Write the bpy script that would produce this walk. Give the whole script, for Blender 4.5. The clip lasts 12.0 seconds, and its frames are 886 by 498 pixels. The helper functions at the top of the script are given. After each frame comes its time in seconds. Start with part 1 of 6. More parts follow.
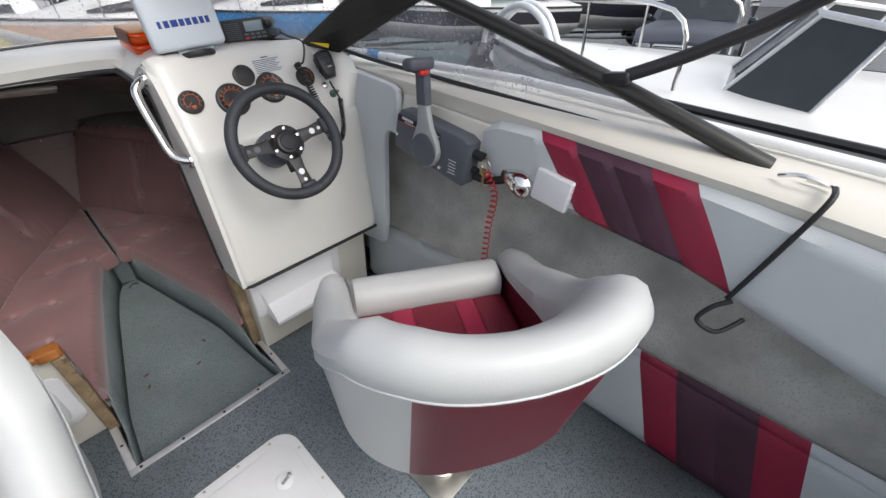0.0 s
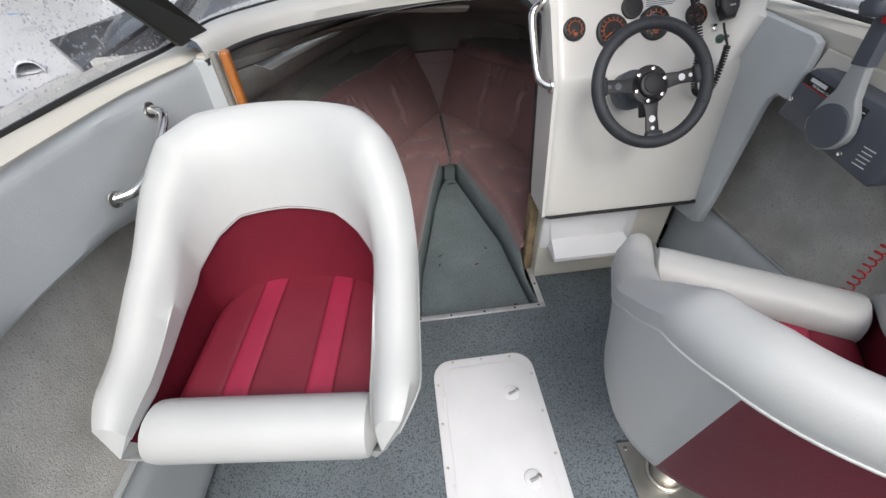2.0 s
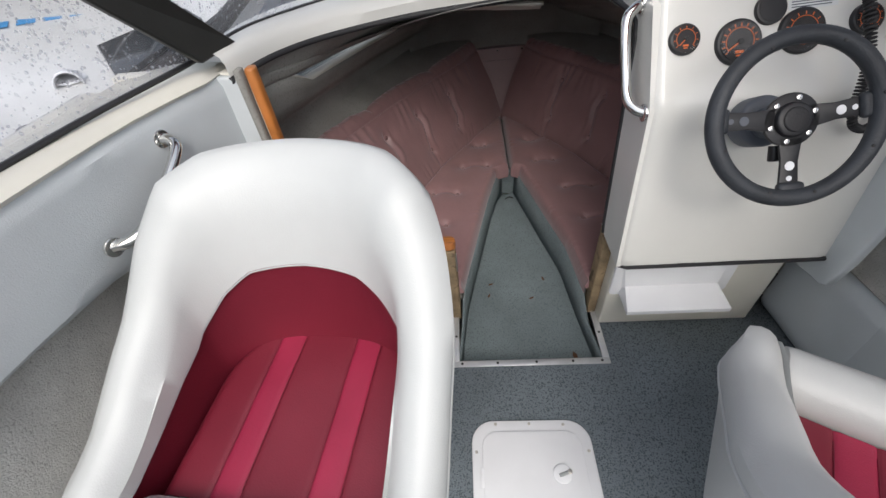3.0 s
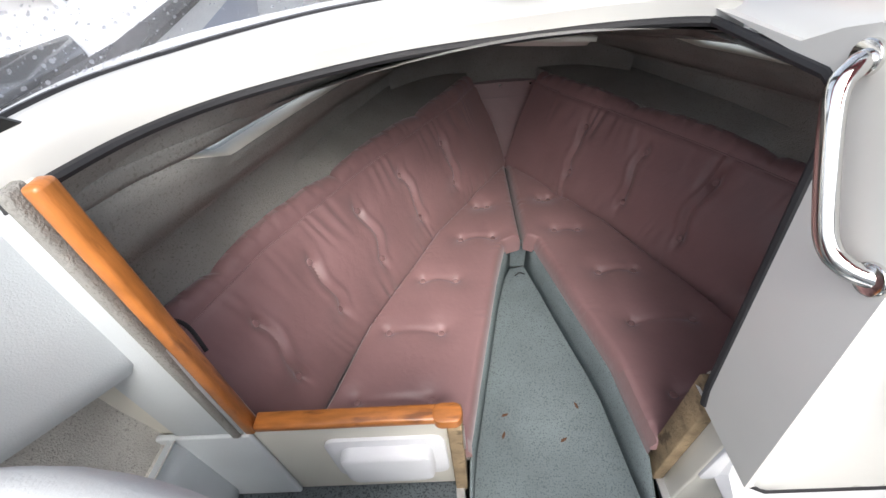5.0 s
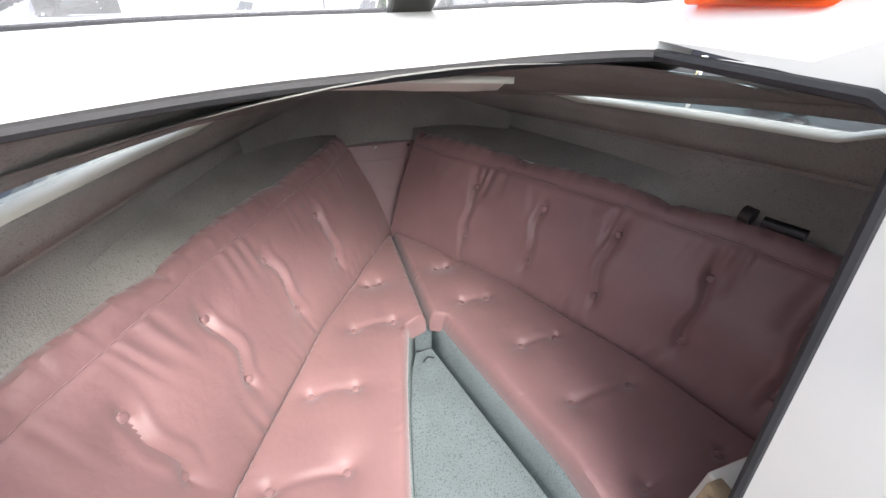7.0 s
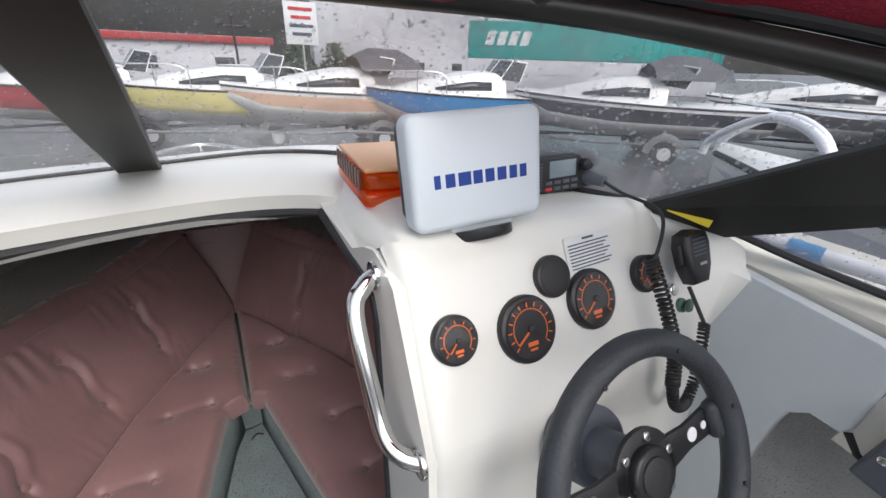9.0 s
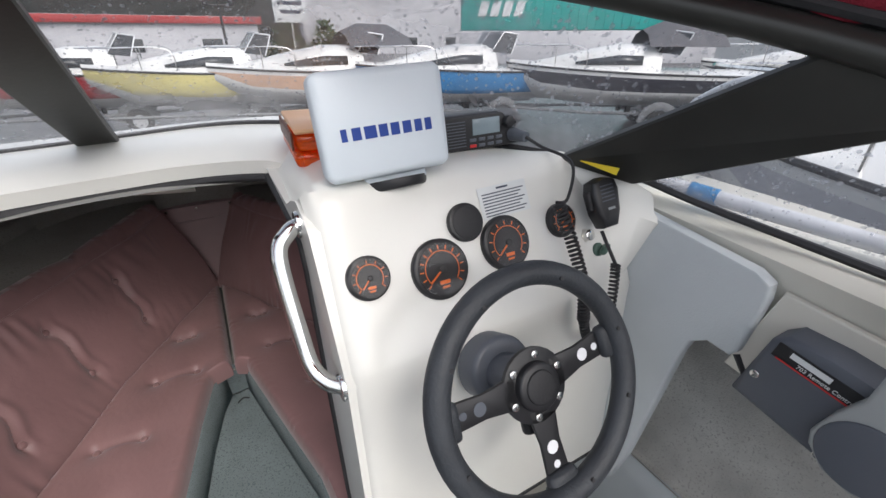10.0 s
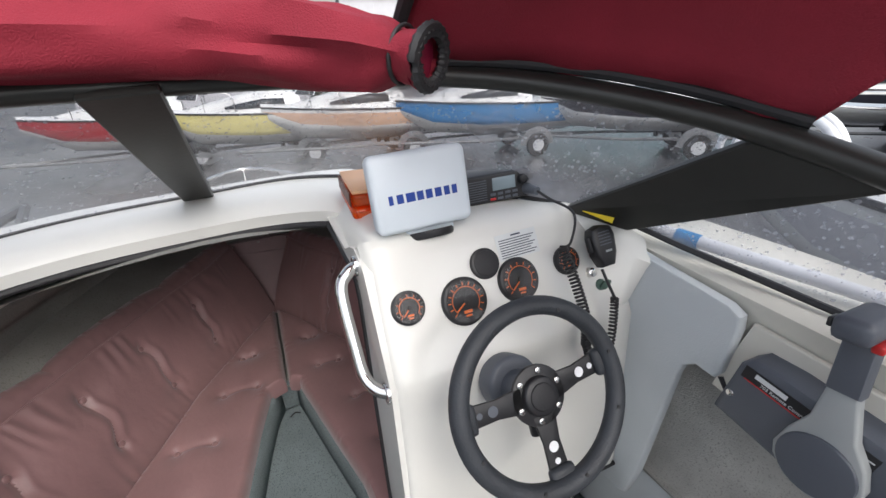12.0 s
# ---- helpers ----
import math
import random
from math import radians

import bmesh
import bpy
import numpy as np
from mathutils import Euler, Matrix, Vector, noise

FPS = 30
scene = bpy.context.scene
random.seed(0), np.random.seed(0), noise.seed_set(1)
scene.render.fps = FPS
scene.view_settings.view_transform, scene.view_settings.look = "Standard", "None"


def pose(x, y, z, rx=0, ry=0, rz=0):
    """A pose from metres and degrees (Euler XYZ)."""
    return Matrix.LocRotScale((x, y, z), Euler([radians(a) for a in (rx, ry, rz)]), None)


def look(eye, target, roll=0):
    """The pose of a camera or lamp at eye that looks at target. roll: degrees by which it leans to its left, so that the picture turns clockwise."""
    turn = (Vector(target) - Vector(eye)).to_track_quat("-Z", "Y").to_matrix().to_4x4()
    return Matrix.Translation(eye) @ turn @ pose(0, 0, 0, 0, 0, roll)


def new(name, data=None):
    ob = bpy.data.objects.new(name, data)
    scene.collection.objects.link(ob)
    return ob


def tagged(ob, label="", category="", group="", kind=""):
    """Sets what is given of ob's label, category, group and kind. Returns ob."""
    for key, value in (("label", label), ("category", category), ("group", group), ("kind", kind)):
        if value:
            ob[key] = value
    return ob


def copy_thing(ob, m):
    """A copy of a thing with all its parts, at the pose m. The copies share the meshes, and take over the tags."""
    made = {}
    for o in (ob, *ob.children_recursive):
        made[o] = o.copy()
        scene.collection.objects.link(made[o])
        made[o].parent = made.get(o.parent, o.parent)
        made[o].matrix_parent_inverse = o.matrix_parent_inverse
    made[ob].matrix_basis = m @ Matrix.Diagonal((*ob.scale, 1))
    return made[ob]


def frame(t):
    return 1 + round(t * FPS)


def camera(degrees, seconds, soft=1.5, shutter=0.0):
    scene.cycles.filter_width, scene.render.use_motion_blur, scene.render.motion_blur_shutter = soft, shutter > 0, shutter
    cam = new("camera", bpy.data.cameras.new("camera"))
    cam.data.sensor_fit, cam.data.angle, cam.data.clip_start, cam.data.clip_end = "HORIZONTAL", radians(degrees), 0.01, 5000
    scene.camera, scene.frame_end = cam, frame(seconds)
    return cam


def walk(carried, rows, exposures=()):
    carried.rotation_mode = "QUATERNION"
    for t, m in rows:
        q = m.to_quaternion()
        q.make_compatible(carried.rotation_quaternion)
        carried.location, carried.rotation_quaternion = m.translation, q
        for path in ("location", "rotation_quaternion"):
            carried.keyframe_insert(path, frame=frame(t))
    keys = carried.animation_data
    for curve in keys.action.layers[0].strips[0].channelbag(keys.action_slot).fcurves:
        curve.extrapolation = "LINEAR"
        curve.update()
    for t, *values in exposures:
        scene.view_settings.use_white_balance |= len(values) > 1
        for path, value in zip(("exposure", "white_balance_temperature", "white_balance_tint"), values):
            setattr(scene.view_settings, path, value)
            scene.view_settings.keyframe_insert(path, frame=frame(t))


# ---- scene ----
cam = camera(94.5, 12.0)
PATH = [
    (0, (-0.098, -1.017, 1.323), (1.104, 0.013, 0.1), 3.7),
    (0.5, (-0.074, -1.011, 1.307), (0.835, 0.246, 0.044), 2.3),
    (1, (-0.128, -1.011, 1.306), (0.463, 0.383, -0.001), 0.5),
    (1.5, (-0.194, -0.996, 1.302), (0.119, 0.445, -0.049), -1.7),
    (2, (-0.218, -0.976, 1.289), (-0.111, 0.468, -0.092), -3.6),
    (2.5, (-0.197, -0.89, 1.269), (-0.26, 0.526, -0.142), -5.9),
    (3, (-0.183, -0.719, 1.271), (-0.345, 0.693, -0.137), -7.5),
    (3.5, (-0.193, -0.54, 1.285), (-0.397, 0.902, -0.086), -8.1),
    (3.7, (-0.199, -0.484, 1.28), (-0.379, 0.966, -0.085), -7.5),
    (5.3, (-0.253, -0.1, 1.121), (-0.311, 1.356, -0.249), -5.7),
    (5.5, (-0.273, -0.068, 1.093), (-0.308, 1.4, -0.265), -5.5),
    (6, (-0.321, 0.0, 1.055), (-0.339, 1.474, -0.297), -5.8),
    (6.5, (-0.333, 0.057, 1.034), (-0.151, 1.605, -0.22), -3.5),
    (7, (-0.268, 0.090, 1.044), (0.272, 1.632, -0.110), 1.4),
    (7.5, (-0.176, 0.050, 1.105), (0.582, 1.563, 0.037), 2.6),
    (7.7, (-0.128, 0.022, 1.145), (0.70, 1.524, 0.111), 2.5),
    (9.3, (0.083, -0.161, 1.275), (0.97, 1.346, 0.304), 4.7),
    (9.5, (0.105, -0.182, 1.279), (0.979, 1.308, 0.271), 4.1),
    (10, (0.118, -0.247, 1.263), (0.982, 1.213, 0.203), 2.8),
    (10.5, (0.124, -0.294, 1.28), (1.002, 1.149, 0.211), 1.8),
    (11, (0.136, -0.338, 1.308), (1.014, 1.119, 0.258), 0.9),
    (11.5, (0.12, -0.372, 1.331), (0.966, 1.137, 0.329), 0.1),
    (12, (0.076, -0.364, 1.362), (0.806, 1.236, 0.408), -0.3),
]
EXPOSURES = [(0.0, 0.8), (3.0, 0.75), (3.7, 0.85), (5.3, 1.95), (5.8, 2.15), (6.5, 2.75), (7.0, 2.65), (7.7, 2.2), (9.3, 0.98), (12.0, 1.02)]
walk(cam, [(t, look(eye, target, roll)) for t, eye, target, roll in PATH], EXPOSURES)

# ---- world and light: an overcast, wet day ----
world = bpy.data.worlds.new("overcast")
scene.world = world
world.use_nodes = True
wn = world.node_tree.nodes
wl = world.node_tree.links
sky = wn.new("ShaderNodeTexSky")
sky.sky_type = 'NISHITA'
sky.sun_disc = False
sky.sun_elevation = radians(50)
sky.sun_rotation = radians(173)
sky.dust_density = 4.0
grey = wn.new("ShaderNodeHueSaturation")
grey.inputs["Saturation"].default_value = 0.45
wl.new(sky.outputs[0], grey.inputs["Color"])
wl.new(grey.outputs[0], wn["Background"].inputs["Color"])
wn["Background"].inputs["Strength"].default_value = 0.15
sun_data = bpy.data.lights.new("sun", 'SUN')
sun_data.energy = 0.55
sun_data.angle = radians(40)
sun_data.color = (1.0, 0.98, 0.96)
sun = new("sun", sun_data)
sun.matrix_world = look((1, -8, 12), (0, 0, 0))


# ---- materials ----
def material(name, color, rough=0.5, metal=0.0, var=0.12, scale=8.0, bump=0.0, bscale=200.0, dark=None, spots=0.0,
             spot_scale=40.0, coat=0.0, sheen=0.0, random_tone=0.0, stretch=None):
    """Principled surface: colour varied at two scales, fine relief, optional specks of a second colour."""
    m = bpy.data.materials.new(name)
    m.use_nodes = True
    n, l = m.node_tree.nodes, m.node_tree.links
    b = n["Principled BSDF"]
    b.inputs["Roughness"].default_value = rough
    b.inputs["Metallic"].default_value = metal
    b.inputs["Coat Weight"].default_value = coat
    b.inputs["Sheen Weight"].default_value = sheen
    tc = n.new("ShaderNodeTexCoord")
    src = tc.outputs["Object"]
    if stretch:
        mp = n.new("ShaderNodeMapping")
        mp.inputs["Scale"].default_value = stretch
        l.new(src, mp.inputs["Vector"])
        src = mp.outputs[0]
    big = n.new("ShaderNodeTexNoise")
    big.inputs["Scale"].default_value = scale
    big.inputs["Detail"].default_value = 6
    l.new(src, big.inputs["Vector"])
    ramp = n.new("ShaderNodeValToRGB")
    lo = tuple(c * (1 - var) for c in color)
    hi = tuple(min(1, c * (1 + var)) for c in color)
    ramp.color_ramp.elements[0].color = (*lo, 1)
    ramp.color_ramp.elements[1].color = (*hi, 1)
    ramp.color_ramp.elements[0].position, ramp.color_ramp.elements[1].position = 0.3, 0.7
    l.new(big.outputs["Fac"], ramp.inputs[0])
    out = ramp.outputs[0]
    fine = n.new("ShaderNodeTexNoise")
    fine.inputs["Scale"].default_value = bscale
    fine.inputs["Detail"].default_value = 3
    l.new(src, fine.inputs["Vector"])
    if spots:
        sp = n.new("ShaderNodeTexNoise")
        sp.inputs["Scale"].default_value = spot_scale
        sp.inputs["Detail"].default_value = 4
        l.new(src, sp.inputs["Vector"])
        sr = n.new("ShaderNodeValToRGB")
        sr.color_ramp.elements[0].position, sr.color_ramp.elements[1].position = 0.62 - 0.15 * spots, 0.72 - 0.12 * spots
        l.new(sp.outputs["Fac"], sr.inputs[0])
        mx = n.new("ShaderNodeMix")
        mx.data_type = 'RGBA'
        mx.inputs["B"].default_value = (*(dark or tuple(c * 0.45 for c in color)), 1)
        l.new(sr.outputs[0], mx.inputs["Factor"])
        l.new(out, mx.inputs["A"])
        out = mx.outputs["Result"]
    if random_tone:
        oi = n.new("ShaderNodeObjectInfo")
        hs = n.new("ShaderNodeHueSaturation")
        mr = n.new("ShaderNodeMapRange")
        mr.inputs["To Min"].default_value, mr.inputs["To Max"].default_value = 1 - random_tone, 1 + random_tone
        l.new(oi.outputs["Random"], mr.inputs["Value"])
        l.new(mr.outputs[0], hs.inputs["Value"])
        l.new(out, hs.inputs["Color"])
        out = hs.outputs[0]
    l.new(out, b.inputs["Base Color"])
    if var:
        rr = n.new("ShaderNodeMapRange")
        rr.inputs["To Min"].default_value, rr.inputs["To Max"].default_value = max(0.02, rough - 0.08), min(1, rough + 0.08)
        l.new(big.outputs["Fac"], rr.inputs["Value"])
        l.new(rr.outputs[0], b.inputs["Roughness"])
    if bump:
        bp = n.new("ShaderNodeBump")
        bp.inputs["Strength"].default_value = bump
        bp.inputs["Distance"].default_value = 0.004
        l.new(fine.outputs["Fac"], bp.inputs["Height"])
        l.new(bp.outputs[0], b.inputs["Normal"])
    return m


def glass(name, tint=(0.93, 0.96, 0.97), rough=0.0, opacity=0.12, haze=(0.55, 0.57, 0.6), gloss=0.045):
    """Thin clear sheet: transparent with a gloss and a patchy diffuse haze."""
    m = bpy.data.materials.new(name)
    m.use_nodes = True
    n, l = m.node_tree.nodes, m.node_tree.links
    n.clear()
    o = n.new("ShaderNodeOutputMaterial")
    tr = n.new("ShaderNodeBsdfTransparent")
    tr.inputs[0].default_value = (*tint, 1)
    gl = n.new("ShaderNodeBsdfGlossy")
    gl.inputs["Roughness"].default_value = rough
    lw = n.new("ShaderNodeLayerWeight")
    lw.inputs[0].default_value = 0.5
    pw = n.new("ShaderNodeMath")
    pw.operation = 'POWER'
    pw.inputs[1].default_value = 4.5
    l.new(lw.outputs["Facing"], pw.inputs[0])
    fr = n.new("ShaderNodeMath")
    fr.operation = 'MULTIPLY_ADD'
    fr.inputs[1].default_value, fr.inputs[2].default_value = 0.7 if gloss > 0.02 else 0.3, gloss
    l.new(pw.outputs[0], fr.inputs[0])
    mx = n.new("ShaderNodeMixShader")
    l.new(fr.outputs[0], mx.inputs[0])
    l.new(tr.outputs[0], mx.inputs[1])
    l.new(gl.outputs[0], mx.inputs[2])
    df = n.new("ShaderNodeBsdfDiffuse")
    df.inputs[0].default_value = (*haze, 1)
    tc = n.new("ShaderNodeTexCoord")
    ns = n.new("ShaderNodeTexNoise")
    ns.inputs["Scale"].default_value = 5
    ns.inputs["Detail"].default_value = 6
    l.new(tc.outputs["Object"], ns.inputs["Vector"])
    mr = n.new("ShaderNodeMapRange")
    mr.inputs["From Min"].default_value, mr.inputs["From Max"].default_value = 0.3, 0.75
    mr.inputs["To Max"].default_value = opacity * 2
    l.new(ns.outputs["Fac"], mr.inputs["Value"])
    m2 = n.new("ShaderNodeMixShader")
    l.new(mr.outputs[0], m2.inputs[0])
    l.new(mx.outputs[0], m2.inputs[1])
    l.new(df.outputs[0], m2.inputs[2])
    l.new(m2.outputs[0], o.inputs[0])
    return m


GEL = material("white gelcoat", (0.70, 0.695, 0.655), 0.30, var=0.03, scale=4, bump=0.03, bscale=60, coat=0.3)
CREAM = material("cream gelcoat", (0.66, 0.64, 0.57), 0.32, var=0.05, scale=3, bump=0.03, bscale=60)
WVINYL = material("white vinyl", (0.50, 0.515, 0.51), 0.42, var=0.05, scale=5, bump=0.12, bscale=420)
GVINYL = material("pale grey vinyl", (0.54, 0.575, 0.59), 0.5, var=0.09, scale=3, bump=0.2, bscale=380)
MAROON = material("maroon vinyl", (0.16, 0.012, 0.026), 0.45, var=0.12, scale=6, bump=0.2, bscale=350)
CRIMSON = material("crimson vinyl", (0.29, 0.018, 0.052), 0.4, var=0.12, scale=8, bump=0.2, bscale=350)
PLUM = material("plum vinyl", (0.075, 0.028, 0.048), 0.5, var=0.18, scale=9, bump=0.3, bscale=300)
CARPET = material("blue-grey marine carpet", (0.20, 0.235, 0.26), 0.95, var=0.18, scale=4, bump=0.9, bscale=420, spots=0.72, spot_scale=240, dark=(0.07, 0.09, 0.105))
WELLCARPET = material("teal-grey footwell carpet", (0.185, 0.225, 0.235), 0.95, var=0.16, scale=5, bump=0.9, bscale=380, spots=0.55, spot_scale=240, dark=(0.10, 0.125, 0.135))
LINER = material("grey liner carpet", (0.27, 0.265, 0.245), 0.95, var=0.14, scale=6, bump=0.7, bscale=300, spots=0.4, spot_scale=190, dark=(0.21, 0.205, 0.185))
POCKET = material("grey pocket carpet", (0.52, 0.51, 0.475), 0.95, var=0.26, scale=7, bump=0.7, bscale=300, spots=0.4, spot_scale=210, dark=(0.39, 0.38, 0.35))
PINK = material("dusty pink satin", (0.25, 0.142, 0.143), 0.45, var=0.10, scale=5, bump=0.22, bscale=60, sheen=0.3)
WOOD = material("varnished teak", (0.42, 0.15, 0.035), 0.35, var=0.25, scale=30, bump=0.15, bscale=120, stretch=(0.6, 3, 0.6), coat=0.3, spots=0.35, spot_scale=18, dark=(0.20, 0.07, 0.02))
RAWPLY = material("weathered plywood", (0.30, 0.22, 0.13), 0.9, var=0.3, scale=20, bump=0.5, bscale=150, spots=0.5, spot_scale=30)
CHROME = material("polished steel", (0.78, 0.77, 0.74), 0.12, 1.0, var=0.03, scale=10)
STEEL = material("brushed steel", (0.62, 0.60, 0.55), 0.33, 1.0, var=0.1, scale=20, bump=0.1, bscale=200)
ALU = material("aluminium trim", (0.70, 0.71, 0.72), 0.4, 0.7, var=0.08, scale=20)
DARKFRAME = material("dark bronze anodised frame", (0.045, 0.045, 0.042), 0.38, 0.5, var=0.12, scale=8, bump=0.05, bscale=90)
BLACK = material("black rubber", (0.018, 0.018, 0.02), 0.6, var=0.15, scale=10, bump=0.15, bscale=250)
RIMRUBBER = material("worn charcoal wheel grip", (0.030, 0.034, 0.040), 0.55, var=0.25, scale=14, bump=0.25, bscale=220)
BLACKP = material("black plastic", (0.015, 0.015, 0.017), 0.4, var=0.1, scale=10)
SLATE = material("slate grey plastic", (0.085, 0.095, 0.115), 0.45, var=0.06, scale=8, bump=0.08, bscale=300)
GREYP = material("light grey plastic", (0.33, 0.35, 0.35), 0.45, var=0.05, scale=8)
COVER = material("pale blue-grey plastic cover", (0.62, 0.68, 0.73), 0.45, var=0.03, scale=5, bump=0.05, bscale=300)
NAVY = material("navy print", (0.01, 0.045, 0.26), 0.5, var=0.03)
RED = material("red plastic", (0.5, 0.02, 0.02), 0.4, var=0.05)
ORANGE = material("orange print", (0.75, 0.16, 0.03), 0.5, var=0.03)
YELLOW = material("yellow sticker", (0.75, 0.56, 0.02), 0.5, var=0.05, scale=30)
PAPER = material("white label", (0.66, 0.68, 0.68), 0.5, var=0.04, scale=20)
INK = material("dark print", (0.05, 0.06, 0.09), 0.6, var=0.05)
WHITEP = material("white plastic", (0.78, 0.79, 0.81), 0.35, var=0.03, scale=8, bump=0.03, bscale=200)
LCD = material("grey-green display", (0.20, 0.25, 0.28), 0.15, var=0.05)
CANVAS = material("maroon canvas", (0.24, 0.010, 0.026), 0.8, var=0.12, scale=5, bump=0.5, bscale=420)
ASPHALT = material("wet asphalt", (0.06, 0.06, 0.062), 0.3, var=0.3, scale=0.6, bump=0.4, bscale=60, spots=0.3, spot_scale=3)
GREENT = material("green painted toggle", (0.07, 0.13, 0.10), 0.5, var=0.1)
BRASS = material("worn brass", (0.5, 0.37, 0.18), 0.35, 1.0, var=0.1)
BLUETAPE = material("blue tape", (0.02, 0.25, 0.55), 0.5, var=0.05)
BROWN = material("dry brown leaf", (0.10, 0.045, 0.02), 0.8, var=0.2)
RUST = material("rust stain", (0.22, 0.09, 0.03), 0.9, var=0.3, scale=60)
# The haze paints in the screen's milky reflections along with its rain film.
CLEAR = glass("rainy acrylic screen", tint=(0.82, 0.83, 0.86), opacity=0.25, haze=(0.6, 0.6, 0.63))
CABGLASS = glass("smoked cabin window acrylic", tint=(0.36, 0.39, 0.41), opacity=0.06)
LENS = glass("gauge glass", tint=(0.98, 0.98, 0.98), opacity=0.0, gloss=0.012)
ORCLEAR = glass("clear orange plastic", tint=(1.0, 0.30, 0.05), opacity=0.15, haze=(0.9, 0.2, 0.02))
# Here the haze whitens the clear drops so that they show up.
DROP = glass("water drops", tint=(0.95, 0.96, 0.97), opacity=0.5, haze=(0.85, 0.87, 0.9))


# ---- mesh helpers ----
def mesh_ob(name, verts, faces, mat, parent=None, smooth=True, slots=None, ids=None):
    me = bpy.data.meshes.new(name)
    me.from_pydata([tuple(v) for v in verts], [], [tuple(f) for f in faces])
    for mm in (slots or [mat]):
        me.materials.append(mm)
    if ids is not None:
        me.polygons.foreach_set("material_index", ids)
    bm = bmesh.new()
    bm.from_mesh(me)
    bmesh.ops.recalc_face_normals(bm, faces=bm.faces)
    bm.to_mesh(me)
    bm.free()
    if smooth:
        me.polygons.foreach_set("use_smooth", [True] * len(me.polygons))
        me.set_sharp_from_angle(angle=radians(40))
    ob = new(name, me)
    if parent:
        ob.parent = parent
    return ob


def empty(name, m=None):
    e = new(name)
    e.empty_display_size = 0.05
    if m is not None:
        e.matrix_world = m
    return e


def box(name, size, mat, m=None, parent=None, bevel=0.004, seg=2):
    bm = bmesh.new()
    bmesh.ops.create_cube(bm, size=1.0, matrix=Matrix.Diagonal((*size, 1)))
    if bevel:
        bmesh.ops.bevel(bm, geom=list(bm.edges), offset=min(bevel, min(size) * 0.45), segments=seg, profile=0.5, affect='EDGES')
    me = bpy.data.meshes.new(name)
    bm.to_mesh(me)
    bm.free()
    me.materials.append(mat)
    me.polygons.foreach_set("use_smooth", [True] * len(me.polygons))
    me.set_sharp_from_angle(angle=radians(50))
    ob = new(name, me)
    if parent:
        ob.parent = parent
    if m is not None:
        ob.matrix_basis = m
    return ob


def smooth_path(pts, n=8, closed=False):
    """Catmull-Rom through the points."""
    P = [Vector(p) for p in pts]
    out = []
    cnt = len(P)
    for i in range(cnt if closed else cnt - 1):
        if closed:
            a, b, c, d = P[i - 1], P[i], P[(i + 1) % cnt], P[(i + 2) % cnt]
        else:
            a, b, c, d = P[max(i - 1, 0)], P[i], P[i + 1], P[min(i + 2, cnt - 1)]
        for k in range(n):
            t = k / n
            out.append(0.5 * (2 * b + (c - a) * t + (2 * a - 5 * b + 4 * c - d) * t * t + (3 * b - a - 3 * c + d) * t ** 3))
    if not closed:
        out.append(P[-1])
    return out


def tube(name, pts, r, mat, parent=None, n=10, closed=False, flat=1.0, radii=None):
    """A round (or flattened) bar along a path."""
    P = [Vector(p) for p in pts]
    cnt = len(P)
    verts, faces = [], []
    up = Vector((0, 0, 1))
    prev = None
    for i, p in enumerate(P):
        if closed:
            t = (P[(i + 1) % cnt] - P[i - 1]).normalized()
        else:
            t = (P[min(i + 1, cnt - 1)] - P[max(i - 1, 0)]).normalized()
        if prev is None:
            a = t.cross(up if abs(t.z) < 0.95 else Vector((1, 0, 0))).normalized()
        else:
            a = (prev - t * prev.dot(t)).normalized()
        prev = a
        b = t.cross(a)
        rr = radii[i] if radii else r
        for k in range(n):
            w = 2 * math.pi * k / n
            verts.append(p + rr * (math.cos(w) * a + flat * math.sin(w) * b))
    for i in range(cnt if closed else cnt - 1):
        j = (i + 1) % cnt
        for k in range(n):
            q = (k + 1) % n
            faces.append((i * n + k, i * n + q, j * n + q, j * n + k))
    if not closed:
        faces.append(tuple(range(n)))
        faces.append(tuple((cnt - 1) * n + k for k in range(n)))
    return mesh_ob(name, verts, faces, mat, parent)


def sheet(name, rows, mat, parent=None, thick=0.0, slots=None, idf=None, closed=False):
    """A surface through rows of points; thick adds a shell on its back."""
    R, C = len(rows), len(rows[0])
    verts = [v for row in rows for v in row]
    faces, ids = [], []
    for i in range(R - 1):
        for j in range(C if closed else C - 1):
            q = (j + 1) % C
            faces.append((i * C + j, i * C + q, (i + 1) * C + q, (i + 1) * C + j))
            ids.append(idf(i, j) if idf else 0)
    ob = mesh_ob(name, verts, faces, mat, parent, slots=slots, ids=ids)
    if thick:
        so = ob.modifiers.new("shell", 'SOLIDIFY')
        so.thickness = thick
        so.offset = 0
    return ob


